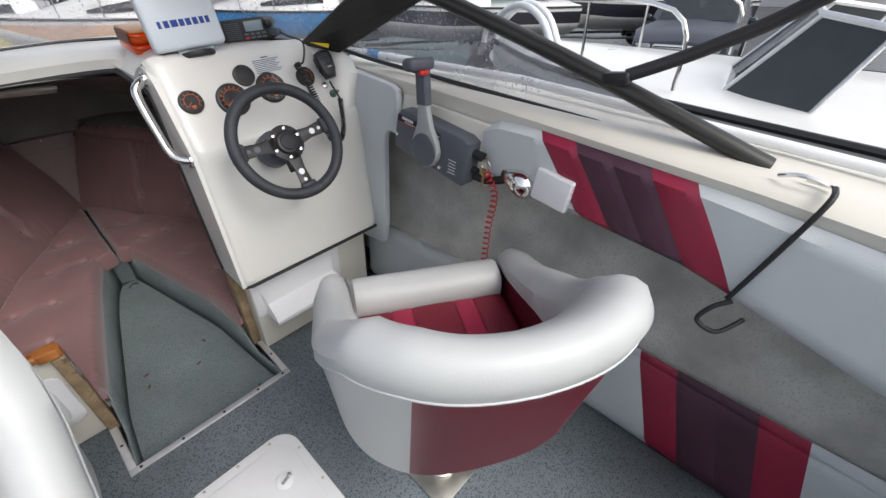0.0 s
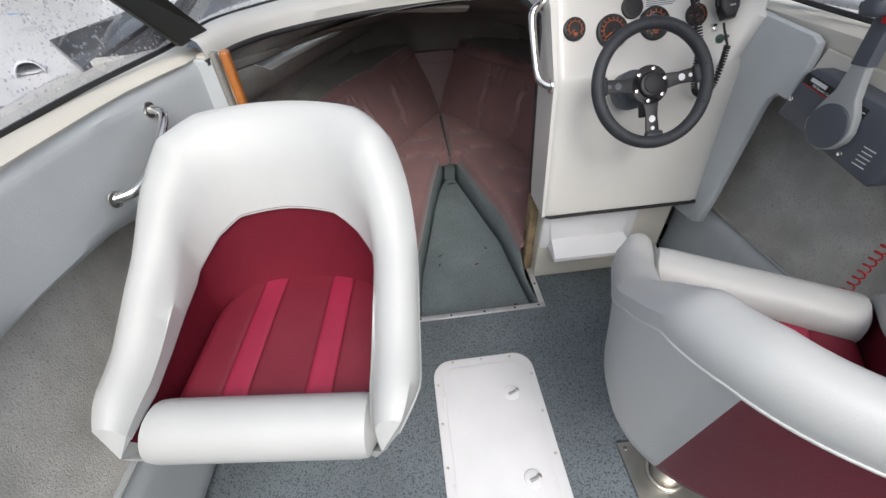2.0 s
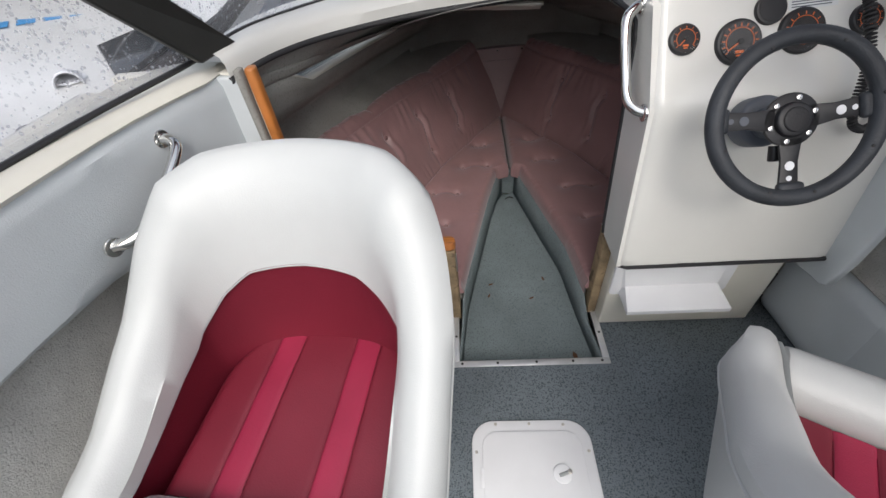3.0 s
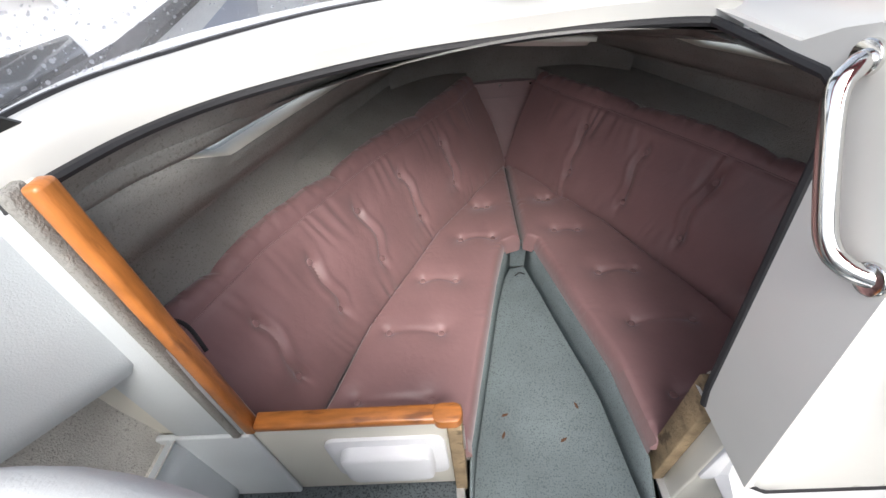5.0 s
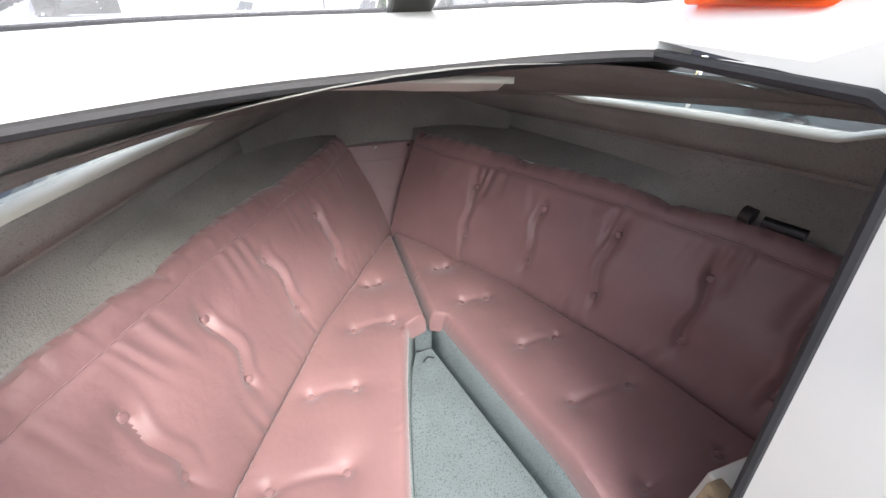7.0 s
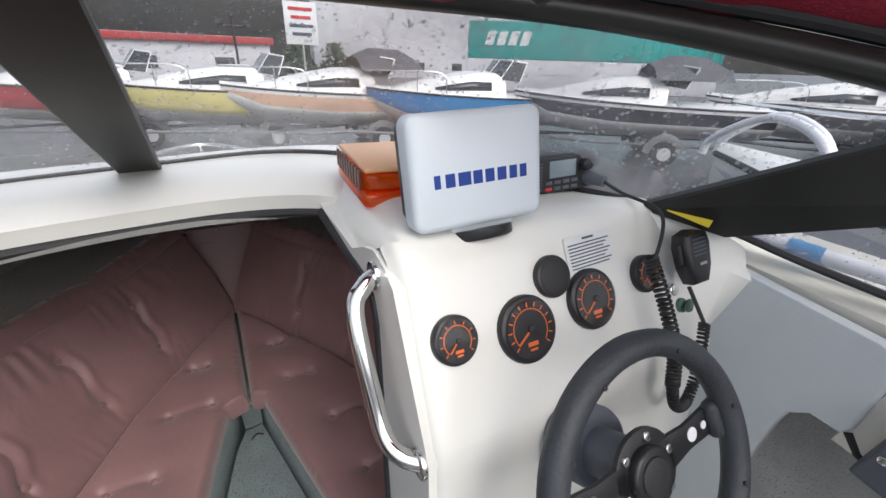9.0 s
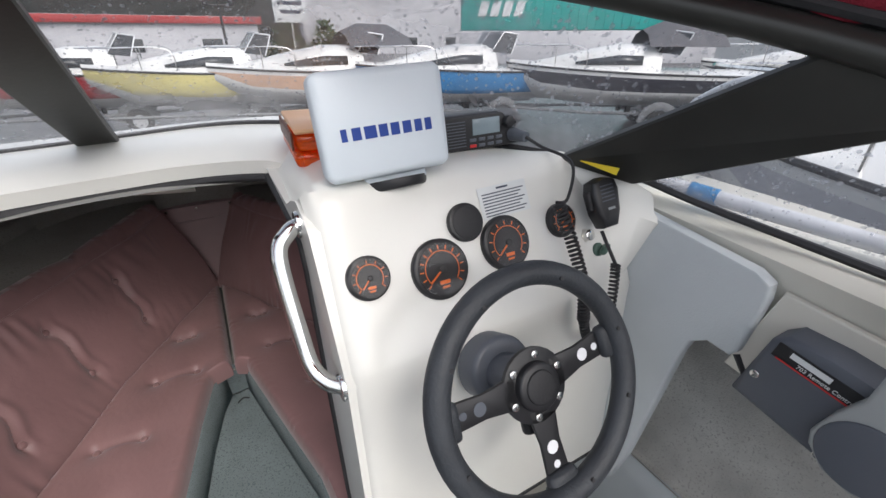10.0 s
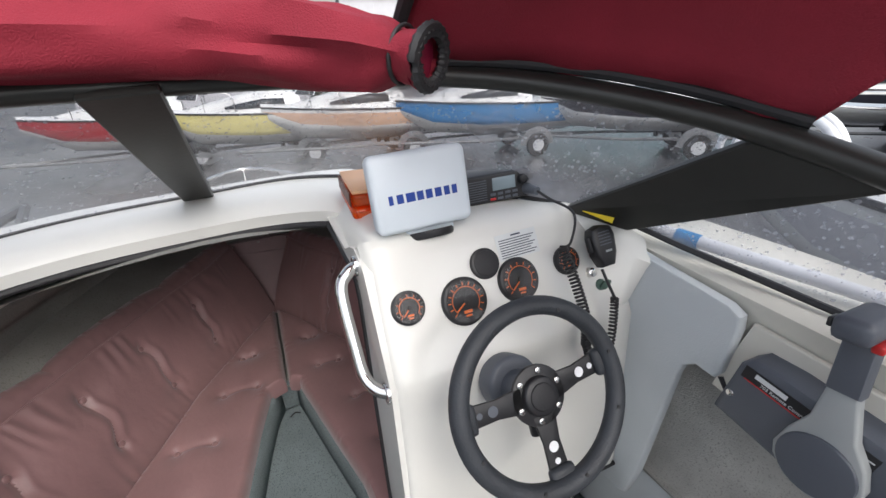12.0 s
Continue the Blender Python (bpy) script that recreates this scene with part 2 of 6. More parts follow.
def prism(name, outline, depth, mat, m=None, parent=None, bevel=0.003):
    """An outline in x, y given a depth along z, with rounded edges."""
    bm = bmesh.new()
    vs = [bm.verts.new((x, y, 0)) for x, y in outline]
    f = bm.faces.new(vs)
    ext = bmesh.ops.extrude_face_region(bm, geom=[f])
    bmesh.ops.translate(bm, verts=[g for g in ext["geom"] if isinstance(g, bmesh.types.BMVert)], vec=(0, 0, depth))
    bmesh.ops.recalc_face_normals(bm, faces=bm.faces)
    if bevel:
        top = [e for e in bm.edges if all(v.co.z > depth * 0.5 for v in e.verts)] if depth > 0 else []
        if top:
            bmesh.ops.bevel(bm, geom=top, offset=bevel, segments=2, profile=0.5, affect='EDGES')
    me = bpy.data.meshes.new(name)
    bm.to_mesh(me)
    bm.free()
    me.materials.append(mat)
    me.polygons.foreach_set("use_smooth", [True] * len(me.polygons))
    me.set_sharp_from_angle(angle=radians(45))
    ob = new(name, me)
    if parent:
        ob.parent = parent
    if m is not None:
        ob.matrix_basis = m
    return ob


def rounded(w, h, r, n=5):
    pts = []
    for cx, cy, a0 in ((w / 2 - r, h / 2 - r, 0), (-w / 2 + r, h / 2 - r, 90), (-w / 2 + r, -h / 2 + r, 180), (w / 2 - r, -h / 2 + r, 270)):
        for k in range(n + 1):
            a = radians(a0 + 90 * k / n)
            pts.append((cx + r * math.cos(a), cy + r * math.sin(a)))
    return pts


def disc(name, r, depth, mat, m=None, parent=None, n=24, bevel=0.002):
    return prism(name, [(r * math.cos(2 * math.pi * k / n), r * math.sin(2 * math.pi * k / n)) for k in range(n)], depth, mat, m, parent, bevel)


def lerp(x, table):
    """Piecewise-linear reading of (x, value) pairs."""
    if x <= table[0][0]:
        return table[0][1]
    for (a, va), (b, vb) in zip(table, table[1:]):
        if x <= b:
            return va + (vb - va) * (x - a) / (b - a)
    return table[-1][1]


def axes(origin, xdir, zdir):
    """A pose whose x axis lies along xdir and whose z axis is zdir."""
    z = Vector(zdir).normalized()
    x = Vector(xdir)
    x = (x - z * x.dot(z)).normalized()
    y = z.cross(x)
    m = Matrix((x, y, z)).transposed().to_4x4()
    m.translation = origin
    return m


def screw(parent, p, zdir, r=0.004, mat=None):
    return disc("screw", r, r * 0.5, mat or CHROME, axes(p, (1, 0.01, 0) if abs(Vector(zdir).normalized().x) < 0.9 else (0, 1, 0), zdir), parent, n=8, bevel=r * 0.2)


def words(name, text, size, mat, m, parent, depth=0.0004):
    cu = bpy.data.curves.new(name, 'FONT')
    cu.body, cu.size, cu.extrude = text, size, depth
    cu.align_x, cu.align_y = 'CENTER', 'CENTER'
    ob = new(name, cu)
    ob.data.materials.append(mat)
    me = bpy.data.meshes.new_from_object(ob)
    bpy.data.objects.remove(ob)
    o2 = new(name, me)
    o2.parent = parent
    o2.matrix_basis = m
    return o2

# ---- ground ----
FLOOR_DROP = -0.95
ground = mesh_ob("ground", [(-600, -600, 0), (600, -600, 0), (600, 600, 0), (-600, 600, 0)], [(0, 1, 2, 3)], ASPHALT)
ground.matrix_world = pose(0, 0, FLOOR_DROP, -5.3)
tagged(ground, "dark wet asphalt yard under the parked boats", "ground", kind="structure")

# ---- the boat's shell ----
HB = [(-2.3, 1.06), (-1.0, 1.08), (0.0, 1.03), (0.6, 0.95), (1.2, 0.76), (1.7, 0.47), (2.1, 0.20), (2.35, 0.03)]   # half beam by y
SHEER = [(-2.3, 0.96), (0.22, 0.95), (0.42, 0.72), (0.8, 0.665), (1.4, 0.59), (2.0, 0.54), (2.35, 0.46)]
KEEL = [(-2.3, -0.55), (0.6, -0.55), (1.4, -0.42), (2.0, -0.1), (2.35, 0.35)]
ys = [-2.3 + 4.65 * i / 40 for i in range(41)]
hull_rows = []
for y in ys:
    b, s, k = lerp(y, HB), lerp(y, SHEER), lerp(y, KEEL)
    c = k + (s - k) * 0.28
    half = [(b, s), (b * 0.99, s - 0.06 * (s - k)), (b * 0.93, c + 0.1 * (s - c)), (b * 0.84, c), (b * 0.45, k + 0.45 * (c - k)), (0, k)]
    hull_rows.append([(-x - 0.02, y, z) for x, z in half] + [(x - 0.02, y, z) for x, z in half[-2::-1]])
boat = empty("boat_hull")
tagged(boat, "white fibreglass cuddy-cabin boat shell in a yard", "boat", kind="structure")
sheet("hull_shell", hull_rows, GEL, boat, thick=0.02)
box("transom", (2.06, 0.04, 1.2), GEL, pose(-0.02, -2.28, 0.38), boat)

# bow rail over the foredeck
rail_pts = smooth_path([(-0.72, 1.1, 0.62), (-0.66, 1.25, 0.70), (-0.42, 1.75, 0.66), (-0.02, 2.3, 0.62), (0.38, 1.75, 0.66), (0.62, 1.25, 0.70), (0.68, 1.1, 0.62)], 8)
bow_rail = empty("bow_rail")
tagged(bow_rail, "polished steel bow rail on the foredeck", "rail")
tube("rail", rail_pts, 0.010, CHROME, bow_rail)
for x, y, zb in ((-0.50, 1.6, 0.57), (0.46, 1.6, 0.57), (-0.02, 2.28, 0.48)):
    tube("stanchion", [(x, y, zb), (x, y, 0.67 if y < 2 else 0.62)], 0.009, CHROME, bow_rail)

# ---- cockpit floor: carpet with the footwell cut out ----
floor = mesh_ob("floor", [(-0.98, -2.27, 0), (0.98, -2.27, 0), (0.98, 0.0, 0), (0.222, 0.0, 0), (-0.262, 0.0, 0), (-0.98, 0.0, 0),
                          (0.98, 0.24, 0), (0.222, 0.24, 0), (-0.262, 0.24, 0), (-0.98, 0.24, 0),
                          (-0.262, -2.27, 0), (0.222, -2.27, 0)],
                [(0, 10, 4, 5), (10, 11, 3, 4), (11, 1, 2, 3), (3, 2, 6, 7), (5, 4, 8, 9)], CARPET)
so = floor.modifiers.new("thick", 'SOLIDIFY')
so.thickness, so.offset = 0.02, 0
floor.location.z = -0.01
tagged(floor, "blue-grey speckled marine carpet on the cockpit floor", "floor", kind="structure")

# footwell: carpeted floor and walls running forward between the berths
INNER_L = [(0.0, -0.262), (0.26, -0.235), (0.55, -0.172), (0.80, -0.115), (0.96, -0.070), (1.02, -0.04)]
INNER_R = [(0.0, 0.222), (0.19, 0.197), (0.46, 0.172), (0.645, 0.124), (0.94, 0.050), (1.02, 0.03)]
rows_l, rows_r, rows_f, well = [], [], [], empty("footwell")
for i in range(15):
    y = 1.02 * i / 14
    xl, xr = lerp(y, INNER_L), lerp(y, INNER_R)
    top = -0.004 if y < 0.21 else 0.07
    rows_l.append([(xl, y, top), (xl + 0.002, y, -0.03), (xl + 0.004, y, -0.075)])
    rows_r.append([(xr, y, top), (xr - 0.002, y, -0.03), (xr - 0.004, y, -0.075)])
    rows_f.append([(xl + 0.004 + (xr - xl - 0.008) * k / 6, y, -0.075 + 0.003 * math.sin(9 * y + k)) for k in range(7)])
sheet("well_wall", rows_l, WELLCARPET, well, thick=0.006)
sheet("well_wall", rows_r, WELLCARPET, well, thick=0.006)
sheet("well_floor", rows_f, WELLCARPET, well)
mesh_ob("well_end", [(-0.262, 0, -0.004), (0.222, 0, -0.004), (0.22, 0.004, -0.075), (-0.26, 0.004, -0.075)], [(0, 1, 2, 3)], WELLCARPET, well)
mesh_ob("well_end", [(-0.05, 1.02, 0.08), (0.04, 1.02, 0.08), (0.04, 1.025, -0.075), (-0.05, 1.025, -0.075)], [(0, 1, 2, 3)], WELLCARPET, well)
tube("carpet_seam", smooth_path([(-0.02, 0.97, -0.071), (0.0, 0.985, -0.071), (0.02, 0.975, -0.071)], 5), 0.003, BLACK, well, n=6)
tagged(well, "sunken teal-grey carpeted footwell between the berths", "footwell", kind="structure")

edge = empty("trim")
tagged(edge, "screwed aluminium edging round the footwell", "trim", kind="structure")
box("strip", (0.522, 0.022, 0.004), ALU, pose(-0.02, -0.009, 0.003), edge, 0.001)
box("strip", (0.022, 0.205, 0.004), ALU, pose(-0.27, 0.105, 0.004), edge, 0.001)
box("strip", (0.022, 0.205, 0.004), ALU, pose(0.230, 0.105, 0.004), edge, 0.001)
for x, y in ((-0.25, -0.009), (-0.13, -0.009), (0.0, -0.009), (0.12, -0.009), (0.215, -0.009), (0.23, 0.1), (-0.27, 0.1)):
    screw(edge, (x, y, 0.005), (0, 0, 1), 0.0045, BLACKP)

# ---- cockpit sides: padded panels, open pockets, gunwales ----
PORT_EDGE = [(-2.3, 0.93), (-1.0, 0.925), (-0.4, 0.895), (-0.1, 0.840), (0.02, 0.810), (0.2, 0.728)]


def side(sgn, edge_x, xlow, name):
    """One side of the cockpit: gunwale, carpeted pocket, lower padded panel."""
    root = empty(name)
    x = lambda v: sgn * v
    rows, prows = [], []
    for i in range(31):
        y = -2.26 + (2.26 + (0.24 if sgn < 0 else 0.22)) * i / 30
        xin = edge_x if sgn > 0 else lerp(y, PORT_EDGE)
        zi = (0.985 if sgn > 0 else 0.968) + lerp(y, [(-1.6, 0.0), (-1.0, 0.012), (-0.4, 0.004), (0.2, -0.012)])
        o = abs(lerp(y, HB)) + 0.0
        rows.append([(x(xin + (0.02 if sgn > 0 else 0.06)), y, zi - 0.175), (x(xin + (0.014 if sgn > 0 else 0.05)), y, zi - 0.05), (x(xin + 0.006), y, zi - 0.012), (x(xin + 0.02), y, zi), (x(xin + 0.10), y, zi + 0.006),
                     (x(o - 0.02), y, zi - 0.012), (x(o + 0.01), y, zi - 0.03), (x(o + 0.012), y, zi - 0.06)])
        lo = lerp(y, [(-1.6, xlow + 0.03), (-0.9, xlow + 0.01), (0.2, xlow - 0.08)])
        prows.append([(x(lo - 0.02), y, 0.355), (x(lo + 0.005), y, 0.33), (x(min(lo + 0.02, o * 0.87)), y, 0.335), (x(o * 0.895), y, 0.45), (x(o * 0.925), y, 0.7), (x(o * 0.945), y, 0.95)])
    sheet("gunwale", rows, CREAM, root, thick=0.006)
    sheet("pocket_lining", prows, POCKET, root)
    tagged(root, "cream fibreglass cockpit side with a grey carpeted pocket", "cockpit side", kind="structure")
    return root


def striped(name, y0, y1, f, bounds, xof, parent):
    """Panel cut into slanted bands of vinyl, each band a padded piece with stitched joints. bounds: (y at top, y at bottom, material)."""
    for (at, ab, mat), (bt, bb, _) in zip(bounds, bounds[1:]):
        rows = []
        m, k = 12, 10
        for i in range(m + 1):
            s = i / m
            row = []
            for j in range(k + 1):
                t = j / k
                y = (ab + (at - ab) * t) * (1 - s) + (bb + (bt - bb) * t) * s
                zb, zt = f(y)
                z = zb + (zt - zb) * t
                e = min(s, 1 - s) * abs(bt - at)
                thick = 0.016 + 0.004 * min(1, e / 0.02) * min(1, min(t, 1 - t) / 0.1)
                if j in (0, k):
                    thick = 0.002
                row.append((xof(y, z) - thick - 0.002 * noise.noise((y * 11, z * 8, 3)), y, z))
            rows.append(row)
        sheet("vinyl_band", rows, mat, parent)


star = side(1, 0.755, 0.90, "wall_starboard")
port = side(-1, 0.835, 0.93, "wall_port")
UPX = lambda y, z: 0.762 + 0.03 * max(0, 0.9 - z)
up = empty("side_panel")
tagged(up, "padded pale grey vinyl panel with crimson and plum bands", "side panel")
striped("bands", -2.2, -0.40, lambda y: (lerp(y, [(-2.2, 0.58), (-1.34, 0.705), (-1.06, 0.765), (-0.95, 0.785), (-0.40, 0.80)]), lerp(y, [(-2.2, 0.955), (-1.25, 0.955), (-1.0, 0.968), (-0.55, 0.965), (-0.45, 0.955), (-0.405, 0.93)])),
        [(-0.405, -0.42, GVINYL), (-0.565, -0.715, CRIMSON), (-0.655, -0.80, PLUM), (-0.74, -0.88, PLUM), (-0.825, -0.965, CRIMSON), (-0.915, -1.065, GVINYL), (-1.55, -1.62, GVINYL), (-2.2, -2.2, GVINYL)], UPX, up)
lowp = empty("side_panel")
tagged(lowp, "padded pale grey lower panel with crimson and plum bands", "side panel")
LOWX = lambda y, z: lerp(y, [(-1.6, 0.93), (-0.9, 0.91), (0.2, 0.82)]) + 0.0 * z
striped("bands", -2.2, 0.2, lambda y: (0.004, lerp(y, [(-2.2, 0.40), (-1.2, 0.375), (-0.3, 0.35), (0.2, 0.33)])),
        [(0.20, 0.20, GVINYL), (-0.10, -0.12, GVINYL), (-0.55, -0.58, GVINYL), (-0.955, -1.10, CRIMSON), (-1.06, -1.20, PLUM), (-1.17, -1.31, PLUM), (-1.265, -1.405, CRIMSON), (-1.375, -1.51, GVINYL), (-2.2, -2.2, GVINYL)], LOWX, lowp)
ppx = lambda y, z: -(lerp(y, PORT_EDGE) + 0.02 + 0.06 * max(0, 0.95 - z))
pp = empty("side_panel")
tagged(pp, "padded pale grey vinyl panel with a steel grab handle", "side panel")
rows = []
for i in range(71):
    y = -2.2 + 2.40 * i / 70
    zb, zt = lerp(y, [(-2.2, 0.66), (-0.65, 0.755), (-0.2, 0.72), (0.2, 0.60)]), 0.95
    row = []
    for j in range(13):
        t = j / 12
        z = zb + (zt - zb) * t
        th = 0.018 + 0.0035 * noise.noise((y * 5, z * 6, 1.0)) + 0.003 * math.sin(y * 14 + z * 9) if 0 < j < 12 else 0.002
        row.append((ppx(y, z) + th, y, z))
    rows.append(row)
sheet("vinyl_skin", rows, GVINYL, pp)
lpp = empty("side_panel")
tagged(lpp, "padded pale grey lower panel along the cockpit floor", "side panel")
rows = [[(-lerp(-2.2 + 2.4 * i / 50, [(-1.6, 0.96), (-0.9, 0.94), (0.2, 0.85)]) + (0.018 + 0.002 * noise.noise((i * 0.3, j, 2)) if 0 < j < 8 else 0.002), -2.2 + 2.4 * i / 50, 0.004 + 0.35 * j / 8) for j in range(9)] for i in range(51)]
sheet("vinyl_skin", rows, GVINYL, lpp)

# port pocket flap, white
flap = box("pocket_cover", (0.012, 0.16, 0.09), WVINYL, pose(-0.895, -0.60, 0.845, 0, 0, 0), None, 0.004)
tagged(flap, "small white cover plate on the grey side panel", "cover plate")

# ---- bulkhead at the cabin entrance ----
bulk = empty("wall_bulkhead")
tagged(bulk, "cream bulkhead with a timber-edged cabin opening", "bulkhead", kind="structure")
box("sill_wall", (0.42, 0.03, 0.36), CREAM, pose(-0.475, 0.215, 0.18), bulk)
prism("wing_wall", [(-1.0, 0.0), (-0.685, 0.0), (-0.685, 0.94), (-0.80, 0.955), (-1.0, 0.955)], 0.03, CREAM, pose(0, 0.235, 0, 90), bulk)
prism("wing_skin", [(-0.83, 0.36), (-0.69, 0.36), (-0.69, 0.935), (-0.83, 0.955)], 0.014, GVINYL, pose(0, 0.204, 0, 90), bulk, 0.006)
box("lower_skin", (0.24, 0.014, 0.35), GVINYL, pose(-0.80, 0.194, 0.18), bulk, 0.005)
box("wood_post", (0.022, 0.030, 0.60), WOOD, pose(-0.672, 0.205, 0.655, 0, 1, 0), bulk, 0.006)
box("carpet_edge", (0.016, 0.03, 0.60), LINER, pose(-0.698, 0.198, 0.655, 0, 1, 0), bulk, 0.005)
box("wood_sill", (0.40, 0.036, 0.022), WOOD, pose(-0.465, 0.208, 0.374), bulk, 0.006)
prism("wood_corner", rounded(0.06, 0.042, 0.018), 0.026, WOOD, pose(-0.278, 0.205, 0.361), bulk, 0.005)
box("wood_jamb", (0.03, 0.055, 0.36), RAWPLY, pose(-0.266, 0.21, 0.175), bulk, 0.004)
box("hinge", (0.004, 0.02, 0.07), STEEL, pose(-0.249, 0.19, 0.30), bulk, 0.001)
box("wood_jamb", (0.03, 0.055, 0.42), RAWPLY, pose(0.222, 0.215, 0.21), bulk, 0.004)
vent = empty("storage_tray")
tagged(vent, "white moulded tray set in the bulkhead", "tray")
prism("flange", rounded(0.26, 0.20, 0.03), 0.008, WHITEP, pose(-0.42, 0.199, 0.20, 90), vent, 0.002)
prism("lip", rounded(0.20, 0.14, 0.03), 0.03, WHITEP, pose(-0.42, 0.192, 0.20, 90), vent, 0.012)

# ---- cabin interior ----
BACKLINE = [(0.21, 0.69), (0.32, 0.655), (0.617, 0.555), (1.037, 0.345), (1.30, 0.165), (1.53, 0.0)]      # berth / backrest joint
TOPX = [(0.21, 0.905), (0.42, 0.83), (0.62, 0.75), (0.955, 0.56), (1.25, 0.37), (1.45, 0.225), (1.60, 0.15), (1.80, 0.10)]
TOPZ = [(0.21, 0.475), (1.0, 0.465), (1.6, 0.45), (1.8, 0.42)]
LEDGX = [(0.21, 0.785), (0.3, 0.765), (0.6, 0.70), (1.1, 0.595), (1.5, 0.44), (1.85, 0.17)]
LEDGZ = [(0.21, 0.745), (0.3, 0.735), (0.6, 0.70), (1.1, 0.63), (1.5, 0.59), (1.85, 0.565)]
ROOFX = [(0.21, 0.748), (0.36, 0.705), (0.5, 0.642), (0.7, 0.592), (1.1, 0.505), (1.5, 0.35), (1.85, 0.12)]     # fold between side and roof
ROOFZ = [(0.21, 0.895), (0.36, 0.882), (0.5, 0.86), (0.7, 0.825), (1.1, 0.745), (1.5, 0.66), (1.85, 0.60)]
MIDZ = [(0.21, 0.955), (0.6, 0.935), (0.9, 0.885), (1.2, 0.815), (1.5, 0.725), (1.85, 0.635)]
cabin = empty("wall_cabin")
tagged(cabin, "grey carpet-lined cabin sides and bow", "cabin lining", kind="structure")


def slant(sgn, y, t):
    return Vector((sgn * (lerp(y, LEDGX) + (lerp(y, ROOFX) - lerp(y, LEDGX)) * t), y, lerp(y, LEDGZ) + (lerp(y, ROOFZ) - lerp(y, LEDGZ)) * t))


def window_span(y):
    """Lower and upper edge of the long tapered window, as shares of the slanted side's height."""
    lo = lerp(y, [(0.44, 0.80), (0.56, 0.50), (1.14, 0.72), (1.21, 0.93)])
    hi = lerp(y, [(0.44, 0.80), (0.70, 0.88), (1.21, 0.93)])
    return 0.44 < y < 1.21, lo, hi


for sgn in (-1, 1):
    hullrows = []
    for i in range(34):
        y = 0.215 + 1.62 * i / 33
        xt, zt, xl, zl = lerp(y, TOPX), lerp(y, TOPZ), lerp(y, LEDGX), lerp(y, LEDGZ)
        hx = min(lerp(y, HB) * 0.95 - 0.03, max(xt, xl) + 0.05)
        hullrows.append([(sgn * (xt + 0.02), y, zt - 0.06), (sgn * (xt + 0.022), y, zt - 0.03), (sgn * (xt + 0.03), y, zt + 0.04), (sgn * hx, y, (zt + zl) / 2), (sgn * hx, y, zl - 0.012), (sgn * (xl + 0.012), y, zl - 0.014), (sgn * xl, y, zl)])
    sheet("hull_lining", hullrows, LINER, cabin)
    # slanted side with the window cut through it
    low, high, outer = [], [], []
    N = 81
    for i in range(N + 1):
        y = 0.215 + 1.62 * i / N
        inside, lo, hi = window_span(y)
        if not inside:
            lo = hi = lerp(y, [(0.44, 0.80), (1.21, 0.93)])
        low.append([slant(sgn, y, lo * k / 3) for k in range(4)])
        high.append([slant(sgn, y, hi + (1 - hi) * k / 3) for k in range(4)])
        outer.append((y, lo, hi))
    sheet("trunk_side", low, LINER, cabin, thick=0.004)
    sheet("trunk_side", high, LINER, cabin, thick=0.004)
    win = empty("window_1" if sgn < 0 else "window_2")
    tagged(win, "long tapered cabin window of wet clear acrylic", "window", kind="structure")
    nrm = Vector((sgn * 0.10, 0.0, 0.045))
    for part in (low, high):
        sheet("trunk_skin", [[p + nrm * 0.36 for p in r] for r in part], GEL, boat)
    pane, reveal_lo, reveal_hi = [], [], []
    for y, lo, hi in outer:
        if 0.42 < y < 1.24:
            pane.append([slant(sgn, y, lo + (hi - lo) * k / 3) + nrm * 0.28 for k in range(4)])
            reveal_lo.append([slant(sgn, y, lo), slant(sgn, y, lo) + nrm * 0.35])
            reveal_hi.append([slant(sgn, y, hi), slant(sgn, y, hi) + nrm * 0.35])
    sheet("pane", pane, CABGLASS, win)
    sheet("reveal", reveal_lo, CREAM, win, thick=0.003)
    sheet("reveal", reveal_hi, CREAM, win, thick=0.003)
    a = slant(sgn, 0.93, 0.1) + nrm * 0.8
    tube("stanchion_behind", [a, a + Vector((0, 0, 0.16))], 0.008, CHROME, win, n=8)

roofrows, deckrows = [], []
for i in range(30):
    y = 0.60 + 1.24 * i / 29
    xr, zr, zm = lerp(y, ROOFX), lerp(y, ROOFZ), lerp(y, MIDZ)
    half = [(k / 8, zr + (zm - zr) * math.sin(math.pi / 2 * (1 - k / 8))) for k in range(9)]
    roofrows.append([(-xr * a, y, z) for a, z in half[::-1]] + [(xr * a, y, z) for a, z in half[1:]])
    if y > 0.80:
        deckrows.append([(-(xr + 0.036) * a, y, z + 0.024) for a, z in half[::-1]] + [((xr + 0.036) * a, y, z + 0.024) for a, z in half[1:]])
ceil = sheet("ceiling", roofrows, LINER)
tagged(ceil, "grey carpeted cabin ceiling", "ceiling", kind="structure")
sheet("cabin_roof", deckrows, GEL, boat)
for sgn in (-1, 1):
    sheet("side_deck", [[(sgn * lerp(y, HB) - 0.02, y, lerp(y, SHEER)), (sgn * (lerp(y, HB) * 0.5 + lerp(y, LEDGX) * 0.5 + 0.02), y, lerp(y, SHEER) + 0.012), (sgn * (lerp(y, LEDGX) + 0.03), y, lerp(y, LEDGZ) + 0.004)] for y in [0.24 + 1.6 * k / 24 for k in range(25)]], GEL, boat)
